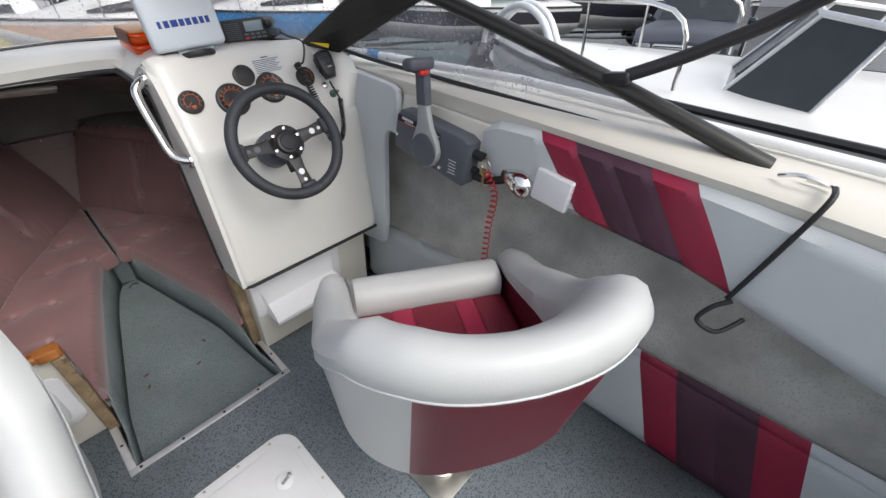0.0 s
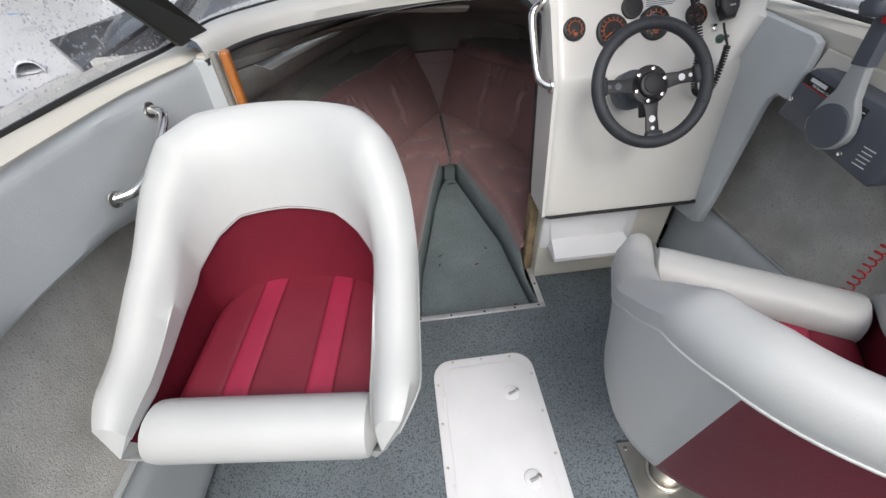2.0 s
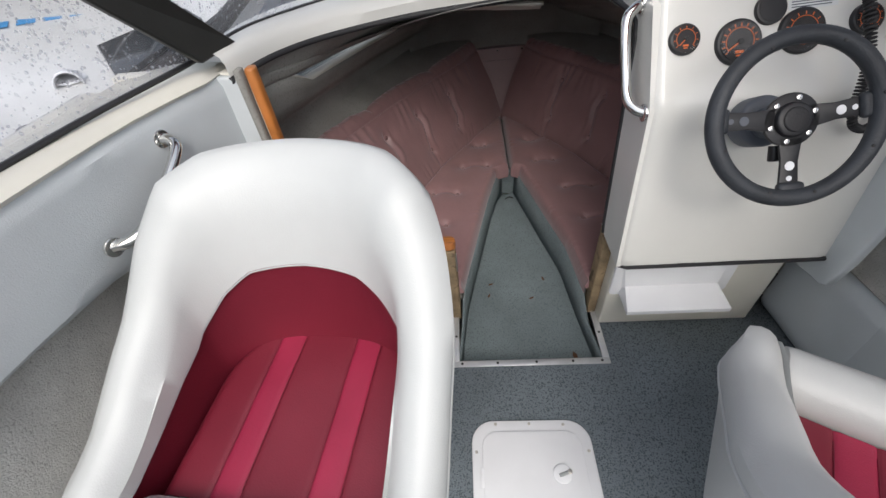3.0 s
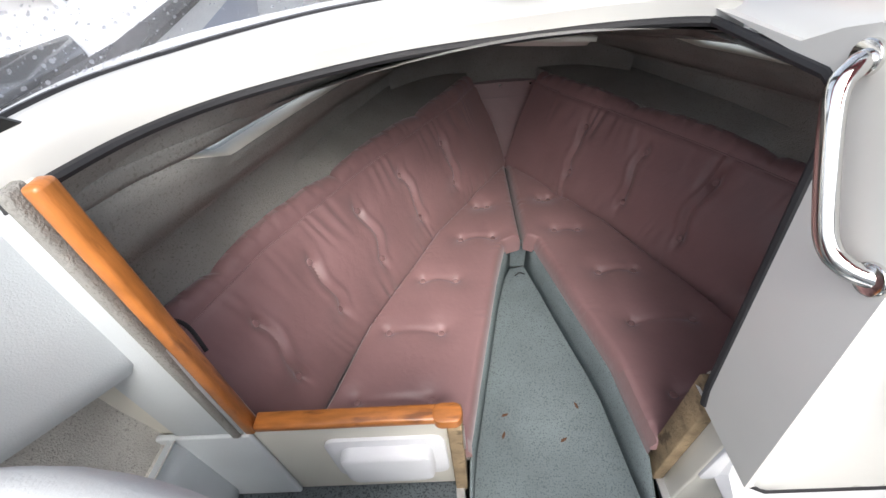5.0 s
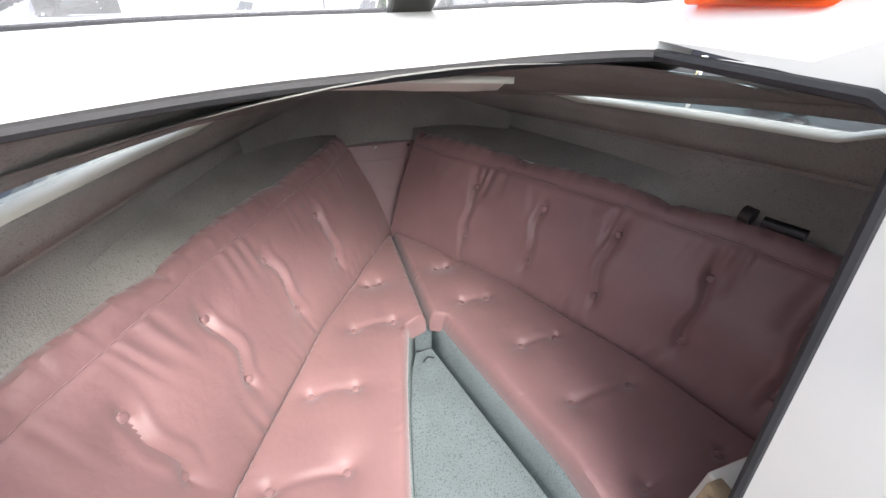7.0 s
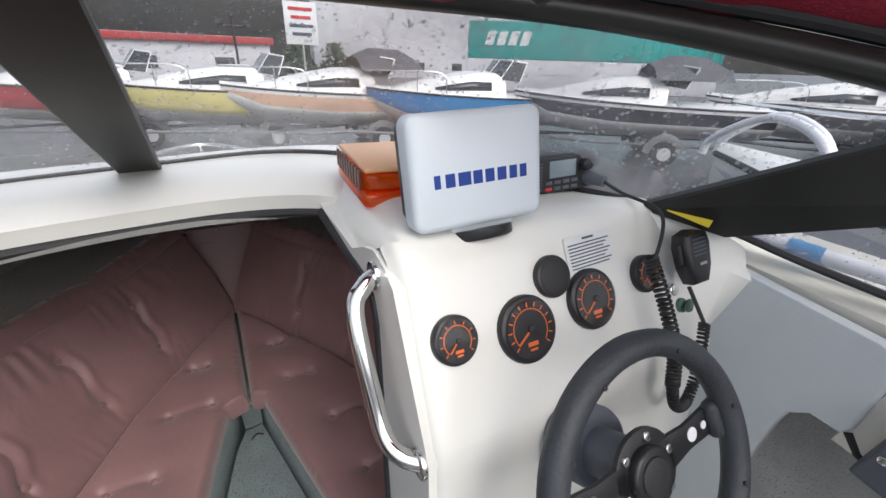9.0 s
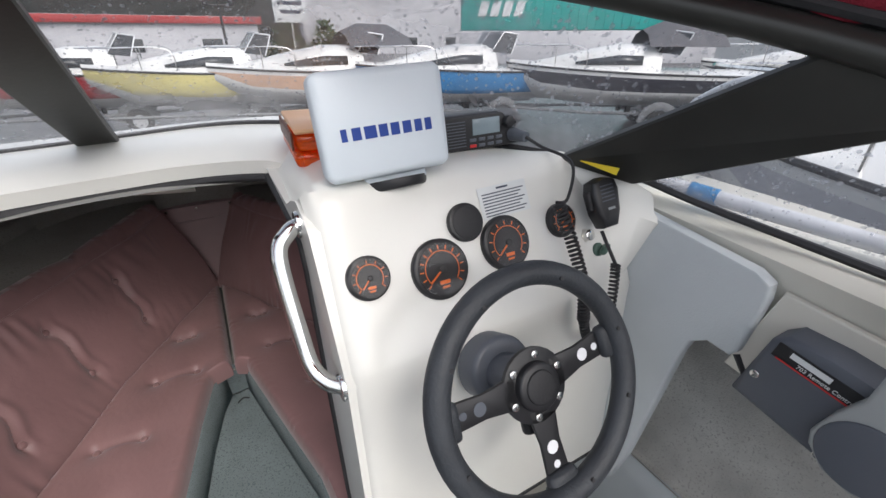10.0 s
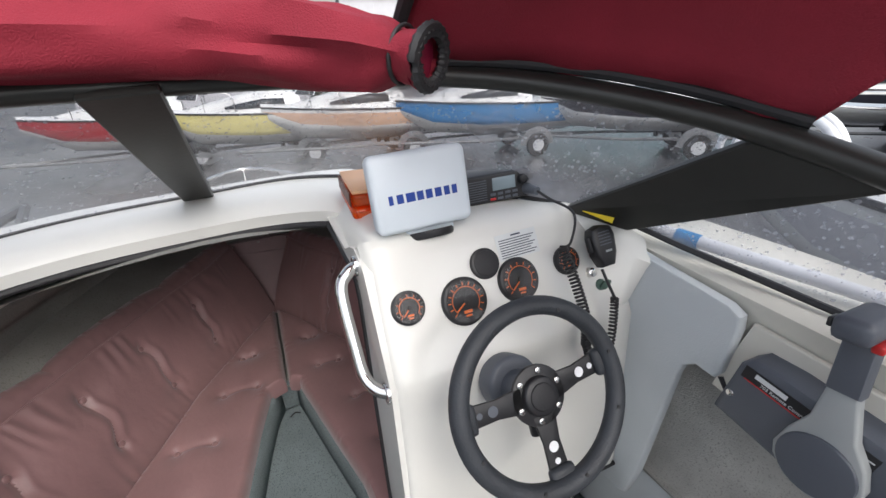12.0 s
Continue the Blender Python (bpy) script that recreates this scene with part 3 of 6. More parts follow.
sheet("bow_deck", [[(-lerp(y, HB) - 0.02, y, lerp(y, SHEER)), (-0.01, y, lerp(y, SHEER) + 0.05 * (2.35 - y)), (lerp(y, HB) - 0.02, y, lerp(y, SHEER))] for y in [1.82 + 0.53 * k / 8 for k in range(9)]], GEL, boat)
lip = sheet("ceiling_trim", [[(-0.30 + 0.045 * k, 0.80 - 0.012 * k + y, lerp(0.80 + y, MIDZ) - 0.012 + 0.004 * noise.noise((k, y * 20, 0)) - (0.016 if y > 0.05 else 0)) for k in range(9)] for y in (0, 0.03, 0.06, 0.065)], CREAM, None, thick=0.01)
tagged(lip, "pale stained lip across the cabin ceiling", "trim", kind="structure")
bowrows = []
for k in range(25):
    x = -0.47 + 0.94 * k / 24
    y = 1.73 - 1.2 * x * x
    top = 0.675 - 0.42 * x * x
    bowrows.append([(x, y - 0.03, 0.36), (x, y, 0.46), (x, y + 0.01, (0.46 + top) / 2), (x, y - 0.005, top)])
sheet("bow_wall", bowrows, LINER, cabin)

# berth bases
for sgn in (-1, 1):
    inn = INNER_L if sgn < 0 else INNER_R
    rows = [[(lerp(y, inn) + sgn * 0.004, y, 0.05), (sgn * (lerp(y, TOPX) + 0.02), y, 0.05)] for y in [0.235 + 0.78 * i / 12 for i in range(13)]]
    sheet("berth_base", rows, LINER, cabin, thick=0.012)
sheet("berth_base", [[(-lerp(y, TOPX), y, 0.05), (lerp(y, TOPX), y, 0.05)] for y in [1.02 + 0.75 * i / 8 for i in range(9)]], LINER, cabin, thick=0.012)


# tufted cushions
def dimple(d, r, h):
    return h * math.exp(-(d / r) ** 2)


def cushion(name, inner, outer, y0, y1, buttons, sgn, label):
    """Flat berth cushion between an inner and an outer edge line, with buttons pulled in pairs."""
    root = empty(name)
    U, V = 44, 240
    btn = []
    for y, u in buttons:
        xi, xo = inner(y), outer(y)
        btn.append(Vector((xi + (xo - xi) * u, y, 0)))
    pairs = [(a, b) for a, b in zip(btn[::2], btn[1::2])]

    def height(x, y):
        z = 0.138 + 0.006 * noise.noise((x * 7, y * 6, 2.2 + sgn))
        for b in btn:
            d = math.hypot(x - b.x, y - b.y)
            z -= dimple(d, 0.014, 0.014) + dimple(d, 0.045, 0.014)
        for a, b in pairs:
            t = max(0.0, min(1.0, ((x - a.x) * (b.x - a.x) + (y - a.y) * (b.y - a.y)) / max(1e-6, (b - a).length_squared)))
            q = a + (b - a) * t
            z -= dimple(math.hypot(x - q.x, y - q.y), 0.011, 0.006)
        return z

    rows = []
    for i in range(V + 1):
        y = y0 + (y1 - y0) * i / V
        xi, xo = inner(y), outer(y)
        ev = min(i, V - i) / V * (y1 - y0)
        row = [(xi, y, 0.058), (xi, y, 0.085)]
        for j in range(U + 1):
            u = j / U
            x = xi + (xo - xi) * u
            e = min(u, 1 - u) * abs(xo - xi)
            e = min(e, ev)
            r = min(1, e / 0.022)
            low = 0.100 if u < 0.5 else 0.070
            z = low + (height(x, y) - low) * math.sqrt(max(0, 1 - (1 - r) ** 2))
            ruck = 0.0026 * max(0, 0.3 + 1.5 * noise.noise((y * 9, 3.0, sgn))) * math.sin(y * 170 + 8 * noise.noise((y * 17, 0, 0))) * math.exp(-(e / 0.03) ** 2)
            row.append((x, y, z + ruck))
        row += [(xo, y, 0.064), (xo, y, 0.058)]
        rows.append(row)
    sheet("cover", rows, PINK, root)
    for b in btn:
        z = height(b.x, b.y)
        disc("button", 0.0105, 0.009, PINK, pose(b.x, b.y, z + 0.004, 0, 0, 0), root, n=14, bevel=0.004)
    tagged(root, label, "cushion", group="berth cushions")
    return root


def ilL(y):
    return lerp(y, INNER_L[1:-1] + [(0.965, -0.065), (0.985, -0.006), (1.6, -0.006)])


def ilR(y):
    return lerp(y, INNER_R[1:-1] + [(0.965, 0.045), (0.985, 0.006), (1.6, 0.006)])


cushion("berth_cushion", ilL, lambda y: -max(0.008, lerp(y, BACKLINE) - 0.018), 0.222, 1.515,
        [(0.37, 0.80), (0.362, 0.30), (0.59, 0.80), (0.582, 0.37), (0.80, 0.77), (0.793, 0.42), (1.0, 0.66), (1.0, 0.30), (1.194, 0.72), (1.194, 0.50)], -1, "dusty pink tufted satin cushion on the port berth")
cushion("berth_cushion", ilR, lambda y: max(0.008, lerp(y, BACKLINE) - 0.018), 0.222, 1.515,
        [(0.351, 0.26), (0.356, 0.76), (0.581, 0.31), (0.58, 0.75), (0.792, 0.39), (0.791, 0.71), (1.013, 0.62), (1.022, 0.37), (1.218, 0.48), (1.218, 0.70)], 1, "dusty pink tufted satin cushion on the starboard berth")


def backrest(sgn, label, buttons):
    """Steep tufted side cushion from the berth up to the hull, with a gathered front seam and a soft lobed top roll."""
    root = empty("backrest_cushion")
    U, V = 40, 300

    def base(v, u):
        # bottom runs along the berth joint, top runs further forward round the bow
        yb = 0.225 + 1.295 * v
        yt = 0.225 + 1.375 * v
        bot = Vector((sgn * max(0.012, lerp(yb, BACKLINE) + 0.004), yb, 0.08))
        top = Vector((sgn * lerp(yt, TOPX), yt, lerp(yt, TOPZ)))
        return bot.lerp(top, u)

    def normal(v):
        a = base(min(1, v + 0.02), 0.5) - base(max(0, v - 0.02), 0.5)
        b = base(v, 1) - base(v, 0)
        n = a.cross(b).normalized()
        return n if n.z > 0 else -n

    pts = [base(v, u) for v, u in buttons]
    pairs = list(zip(pts[::2], pts[1::2]))
    along = (base(0.6, 0.5) - base(0.4, 0.5)).normalized()

    def relief(p, v, u):
        h = 0.030 + 0.007 * noise.noise((v * 8, u * 3, sgn)) + 0.010 * math.sin(math.pi * u)
        for b in pts:
            d = (p - b).length
            h -= dimple(d, 0.012, 0.010) + dimple(d, 0.045, 0.016)
        for k, (a, b) in enumerate(pairs):
            t = max(0.0, min(1.0, (p - a).dot(b - a) / max(1e-6, (b - a).length_squared)))
            c = a.lerp(b, t)
            wig = 0.008 * math.sin(t * 7 + k * 2.1)
            off = (p - c).dot(along) - wig
            cross = (p - c - along * (p - c).dot(along)).length
            fade = math.exp(-(cross / 0.03) ** 2)
            h += fade * (-0.008 * math.exp(-(off / 0.008) ** 2) + 0.005 * math.exp(-((off - 0.022) / 0.010) ** 2) + 0.003 * math.exp(-((off + 0.024) / 0.012) ** 2))
        e = min(1, u / 0.07)
        h *= math.sqrt(max(0, 1 - (1 - e) ** 2))
        gather = max(0, 0.35 + 1.3 * noise.noise((v * 11, 7.0, sgn)))
        phase = v * 210 + 7 * noise.noise((v * 20, u * 1.5, 0))
        pull = math.exp(-(u / 0.22) ** 2) + 1.2 * math.exp(-((u - 0.88) / 0.14) ** 2)
        h += 0.0036 * gather * math.sin(phase) * pull * min(1, v / 0.15)
        return h

    rows = []
    for i in range(V + 1):
        v = i / V
        n = normal(v)
        row = [base(v, 0) - n * 0.02]
        for j in range(U + 1):
            u = j / U
            p = base(v, u)
            row.append(p + n * relief(p, v, u))
        row[-1] -= n * 0.007
        top = base(v, 1) + n * 0.024
        out = Vector((sgn * 0.86, 0.5, 0)).normalized() if v > 0.25 else Vector((sgn, 0.1, 0)).normalized()
        lobe = abs(math.sin(math.pi * (v * 3.6 + 0.35 + 0.1 * sgn))) ** 0.45
        sag = 0.024 * lobe - 0.016 + 0.004 * noise.noise((v * 25, 4.0, sgn))
        ruck = 0.002 * math.sin(v * 190 + 5 * noise.noise((v * 30, 1, sgn)))
        row += [top + out * 0.004 + Vector((0, 0, 0.012)), top + out * 0.012 + Vector((0, 0, 0.026 + 0.5 * sag + ruck)), top + out * 0.028 + Vector((0, 0, 0.036 + sag + ruck)), top + out * 0.050 + Vector((0, 0, 0.036 + sag)),
                top + out * 0.072 + Vector((0, 0, 0.018 + sag)), top + out * 0.080 + Vector((0, 0, -0.03))]
        rows.append(row)
    sheet("cover", rows, PINK, root)
    tube("seam", [Vector(r[U + 1]) + normal(k / V) * 0.001 for k, r in enumerate(rows)][::3], 0.0022, PINK, root, n=6)
    mesh_ob("end_panel", rows[-1] + [base(1, 0.5) + Vector((sgn * 0.06, 0.05, 0))], [(k, k + 1, len(rows[-1])) for k in range(len(rows[-1]) - 1)], PINK, root)
    for (v, u), b in zip(buttons, pts):
        n = normal(v)
        disc("button", 0.0105, 0.009, PINK, axes(b + n * (relief(b, v, u) + 0.004), (0, 1, 0), n), root, n=14, bevel=0.004)
    tagged(root, label, "cushion", group="berth cushions")


backrest(-1, "dusty pink tufted backrest along the port hull", [(0.175, 0.73), (0.138, 0.31), (0.328, 0.735), (0.303, 0.32), (0.483, 0.765), (0.458, 0.333), (0.628, 0.76), (0.625, 0.312), (0.788, 0.755), (0.777, 0.338)])
backrest(1, "dusty pink tufted backrest along the starboard hull", [(0.165, 0.75), (0.135, 0.31), (0.318, 0.752), (0.292, 0.308), (0.485, 0.798), (0.468, 0.32), (0.64, 0.79), (0.63, 0.32), (0.80, 0.79), (0.792, 0.333)])
bowpad = empty("bow_cushion")
tagged(bowpad, "dusty pink wedge cushion filling the bow", "cushion", group="berth cushions")
mesh_ob("pad", [(0, 1.545, 0.10), (-0.125, 1.665, 0.365), (0.125, 1.665, 0.365), (-0.15, 1.685, 0.428), (0.15, 1.685, 0.428), (-0.14, 1.74, 0.43), (0.14, 1.74, 0.43), (0, 1.62, 0.10)],
        [(0, 2, 1), (1, 2, 4, 3), (3, 4, 6, 5), (0, 1, 5, 7), (0, 7, 6, 2), (1, 3, 5), (2, 6, 4), (5, 6, 7)], PINK, bowpad)
tube("seam", [(-0.124, 1.664, 0.368), (0.124, 1.664, 0.368)], 0.002, PINK, bowpad, n=6)
for x in (-0.125, -0.01, 0.125):
    disc("snap", 0.007, 0.004, CHROME, pose(x, 1.683, 0.416, 90), bowpad, n=10)

# ---- coaming over the cabin opening ----
LIP = [(-0.712, 0.19, 0.955), (-0.67, 0.36, 0.945), (-0.56, 0.50, 0.938), (-0.33, 0.615, 0.938), (-0.06, 0.645, 0.945), (0.09, 0.625, 0.955), (0.198, 0.572, 0.965), (0.235, 0.548, 0.955)]
BASE = [(-0.778, 0.22, 0.980), (-0.735, 0.42, 0.982), (-0.63, 0.60, 0.978), (-0.37, 0.765, 0.975), (-0.07, 0.82, 0.975), (0.13, 0.825, 0.980), (0.28, 0.79, 0.985), (0.345, 0.735, 0.982)]
lp, bp_ = smooth_path(LIP, 8), smooth_path(BASE, 8)
coam = empty("coaming")
tagged(coam, "white moulded coaming under the windscreen", "coaming", kind="structure")
rows = []
for a, b in zip(lp, bp_):
    d = (b - a)
    rows.append([a + Vector((0, 0, -0.03)) + d * 0.12, a + Vector((0, 0, -0.022)), a + Vector((0, 0, 0.012)), a + d * 0.10 + Vector((0, 0, 0.024)), a + d * 0.3 + Vector((0, 0, 0.026)), a + d * 0.7 + Vector((0, 0, 0.014)), b, b + d * 0.35 + Vector((0, 0, -0.01))])
sheet("top", rows, GEL, coam)
tube("rubber_edge", [p + Vector((0, 0, -0.022)) for p in lp[:-8]], 0.008, BLACK, coam, n=8)
under = []
for p, q in zip(lp, bp_):
    e = p + (q - p) * 0.85
    yy = max(0.60, e.y)
    xr, zr, zm = lerp(yy, ROOFX), lerp(yy, ROOFZ), lerp(yy, MIDZ)
    e.z = zr + (zm - zr) * math.sin(math.pi / 2 * (1 - min(1, abs(e.x) / xr))) - 0.004
    under.append([p + Vector((0, 0, -0.02)), e])
sheet("underside", under, LINER, coam)
XL, XR = 0.205, 0.735   # the console's sides
aft = lp[:30]
sheet("aft_lining", [[p + Vector((0, 0.004, -0.03)), p.lerp(slant(-1, 0.215 + 0.41 * k / 29, 1), 0.5) + Vector((0, 0, 0.008)), slant(-1, 0.215 + 0.41 * k / 29, 1)] for k, p in enumerate(aft)], LINER, cabin)
sheet("aft_lining", [[Vector((XL - 0.004, 0.27 + 0.33 * k / 12, 0.953 - 0.031 * k / 12)), Vector((0.45, 0.22 + 0.39 * k / 12, 0.950 - 0.068 * (k / 12) ** 2)), slant(1, 0.215 + 0.41 * k / 12, 1)] for k in range(13)], LINER, cabin)

# ---- helm console ----
con = empty("helm_console")
tagged(con, "white fibreglass helm console with gauges and steering wheel", "console")
prof = [(0.215, 0.40), (0.052, 0.40), (0.045, 0.41), (0.047, 0.43), (0.100, 0.815), (0.1065, 0.834), (0.110, 0.841), (0.1155, 0.848), (0.222, 1.005), (0.236, 1.026), (0.258, 1.038)]


def back_edge(x):
    return lerp(x, [(0.205, 0.572), (0.29, 0.785), (0.45, 0.60), (0.66, 0.255), (0.735, 0.14)]), lerp(x, [(0.205, 0.968), (0.29, 0.985), (0.45, 1.0), (0.66, 1.022), (0.735, 0.985)])


rows = []
cols = [XL - 0.004, XL + 0.001, XL + 0.004, XL + 0.010, XL + 0.02] + [XL + 0.02 + (XR - XL - 0.04) * k / 20 for k in range(1, 20)] + [XR - 0.02, XR - 0.004, XR]
for x in cols:
    e = min(x - XL, XR - x)
    inset = 0.016 * (1 - math.sqrt(max(0, 1 - (1 - min(1, max(0, e) / 0.02)) ** 2)))
    yb, zb = back_edge(x)
    row = [(x, y + inset + 0.0 * z, z - inset * (0.7 if z > 0.9 else 0)) for y, z in prof]
    y1, z1 = 0.258 + inset, 1.038 - inset * 0.7
    if x > 0.66:
        y1, z1 = min(y1, yb - 0.02), z1 - (x - 0.66) * 0.5
        row = row[:-3] + [(x, min(0.20, yb - 0.05), 0.975 - (x - 0.66) * 0.3), (x, min(0.215, yb - 0.03), 0.99 - (x - 0.66) * 0.3), (x, y1, z1)]
    row += [(x, y1 + (yb - y1) * t, z1 + (zb - z1) * (t ** 1.4)) for t in (0.15, 0.35, 0.6, 0.85, 1.0)]
    fall = 0.052 * (1 - math.sqrt(max(0, 1 - (1 - min(1, max(0, x - XL) / 0.075)) ** 2)))
    row = [(px, py, min(pz, max(0.962, pz - fall * min(1, max(0, (py - 0.27) / 0.09))))) for px, py, pz in row]
    rows.append(row)
sheet("moulding", rows, GEL, con)
# port side cheek of the console
cheek = [(0.052, 0.40), (0.110, 0.825), (0.222, 0.997), (0.248, 1.010), (0.285, 1.016), (0.325, 1.0), (0.375, 0.972), (0.572, 0.962), (0.305, 0.958), (0.272, 0.915), (0.203, 0.45), (0.20, 0.42), (0.19, 0.40)]
prism("cheek", [(y, z) for y, z in cheek], 0.016, GEL, axes((XL - 0.008, 0, 0), (0, 1, 0), (1, 0, 0)), con, 0.0)
prism("cheek", [(0.052, 0.40), (0.108, 0.825), (0.20, 0.96), (0.22, 0.96), (0.22, 0.40)], 0.012, GEL, axes((XR - 0.008, 0, 0), (0, 1, 0), (1, 0, 0)), con, 0.0)
edge_pts = [(XL - 0.006, 0.19, 0.402), (XL - 0.006, 0.202, 0.44), (XL - 0.006, 0.272, 0.915), (XL - 0.006, 0.288, 0.945), (XL - 0.006, 0.315, 0.955), (XL - 0.006, 0.578, 0.944)]
tube("rubber_edge", edge_pts, 0.008, BLACK, con, n=8)
tube("rubber_edge", [(XL, 0.06, 0.398), (XL + 0.02, 0.05, 0.398), (XR, 0.05, 0.398)], 0.007, BLACK, con, n=8)

# step below the console
step = empty("footrest_box")
tagged(step, "white moulded foot box with a sloping step under the console", "foot box")
box("plinth", (0.50, 0.12, 0.40), CREAM, pose(0.487, 0.20, 0.20), step, 0.006)
prism("flange", rounded(0.36, 0.20, 0.015), 0.008, WHITEP, pose(0.42, 0.142, 0.27, 90), step, 0.002)
mesh_ob("step", [(0.26, 0.135, 0.33), (0.57, 0.135, 0.33), (0.28, 0.125, 0.22), (0.56, 0.125, 0.22), (0.27, 0.045, 0.195), (0.575, 0.045, 0.195), (0.27, 0.045, 0.18), (0.575, 0.045, 0.18), (0.27, 0.14, 0.18), (0.575, 0.14, 0.18)],
        [(0, 1, 3, 2), (2, 3, 5, 4), (4, 5, 7, 6), (6, 7, 9, 8), (0, 2, 4, 6, 8), (1, 9, 7, 5, 3)], WHITEP, step, smooth=False)
for x in (0.26, 0.34, 0.42, 0.50, 0.58):
    screw(step, (x, 0.134, 0.355), (0, -1, 0), 0.004, BLACKP)

# dash frame: a pose on the sloping dash from x and height share
DN = Vector((0, -0.848, 0.530))


def dash(x, z, off=0.0):
    y = 0.122 + (z - 0.845) * (0.100 / 0.160)
    return axes(Vector((x, y, z)) + DN * off, (1, 0, 0), DN)


def gauge(x, z, r, marks, angle, word=""):
    g = empty("gauge", dash(x, z, 0.001))
    disc("bezel", r, 0.012, BLACKP, pose(0, 0, 0), g, 32, 0.004)
    disc("face", r * 0.84, 0.0012, BLACK, pose(0, 0, 0.0122), g, 32, 0)
    tube("ring", [(r * 0.60 * math.cos(a), r * 0.60 * math.sin(a), 0.0136) for a in [radians(-40 + 260 * k / 24) for k in range(25)]], 0.0007, ORANGE, g, n=4)
    for k in range(marks):
        a = radians(-40 + 260 * k / (marks - 1))
        box("tick", (r * 0.13, r * 0.035, 0.0006), ORANGE, pose(r * 0.72 * math.cos(a), r * 0.72 * math.sin(a), 0.0137, 0, 0, math.degrees(a)), g, 0)
    box("needle", (r * 0.62, r * 0.05, 0.0012), ORANGE, pose(r * 0.27 * math.cos(radians(angle)), r * 0.27 * math.sin(radians(angle)), 0.0146, 0, 0, angle), g, 0)
    disc("needle_cap", r * 0.12, 0.004, BLACKP, pose(0, 0, 0.0136), g, 12, 0.001)
    box("legend", (r * 0.36, r * 0.12, 0.0005), ORANGE, pose(0, -r * 0.42, 0.0137), g, 0)
    box("legend", (r * 0.26, r * 0.07, 0.0005), ORANGE, pose(0, -r * 0.58, 0.0137), g, 0)
    disc("glass", r * 0.86, 0.0015, LENS, pose(0, 0, 0.0158), g, 32, 0)
    tagged(g, "round black gauge with orange markings on the white dash", "gauge", group="dash gauges")
    return g


gauge(0.256, 0.938, 0.030, 9, 225)
gauge(0.360, 0.926, 0.044, 13, 215)
gauge(0.478, 0.936, 0.043, 11, 220)
gauge(0.596, 0.946, 0.029, 9, 215)
plug = empty("blank_plug", dash(0.417, 0.974, 0.001))
tagged(plug, "round black blanking plug in the dash", "plug")
disc("cap", 0.029, 0.010, BLACKP, pose(0, 0, 0), plug, 28, 0.003)
disc("cap_centre", 0.024, 0.0115, BLACK, pose(0, 0, 0), plug, 28, 0.002)
lab = empty("warning_label", dash(0.497, 0.992, 0.002) @ pose(0, 0, 0, 0, 0, 2))
tagged(lab, "printed white warning label on the dash", "label")
box("paper", (0.092, 0.050, 0.0006), PAPER, None, lab, 0)
box("print", (0.022, 0.003, 0.0004), INK, pose(0, 0.020, 0.0006), lab, 0)
for k in range(8):
    w = 0.080 - 0.012 * ((k * 7) % 3) / 2
    box("print", (w, 0.0018, 0.0004), INK, pose(-(0.080 - w) / 2, 0.0135 - 0.0048 * k, 0.0006), lab, 0)
ign = empty("key_switch", dash(0.648, 0.915, 0.0))
tagged(ign, "chrome key switch with a small printed tag", "switch")
disc("barrel", 0.010, 0.014, CHROME, None, ign, 20, 0.002)
disc("nut", 0.013, 0.005, STEEL, None, ign, 6, 0.001)
box("tag_print", (0.022, 0.006, 0.0005), INK, pose(-0.012, 0.022, 0.0005, 0, 0, 8), ign, 0)
tog = empty("toggle_switch", dash(0.664, 0.89, 0.0))
tagged(tog, "green toggle knob on the dash edge", "switch")
disc("base", 0.012, 0.012, GREENT, None, tog, 12, 0.002)
box("paddle", (0.034, 0.012, 0.012), GREENT, pose(0.006, 0.0, 0.018, 0, 20, 20), tog, 0.005)

# grab handle on the console's cheek
hd = empty("grab_handle")
hd.parent = con
tube("bar", smooth_path([(0.196, 0.275, 0.985), (0.178, 0.266, 0.980), (0.160, 0.248, 0.955), (0.163, 0.190, 0.862), (0.167, 0.163, 0.828), (0.180, 0.142, 0.815), (0.198, 0.128, 0.812)], 6), 0.0115, CHROME, hd, n=12)
disc("rose", 0.019, 0.006, CHROME, axes((0.197, 0.277, 0.985), (0, 1, 0), (-1, 0, 0)), hd, 20, 0.002)
disc("rose", 0.019, 0.006, CHROME, axes((0.197, 0.128, 0.812), (0, 1, 0), (-1, 0, 0)), hd, 20, 0.002)

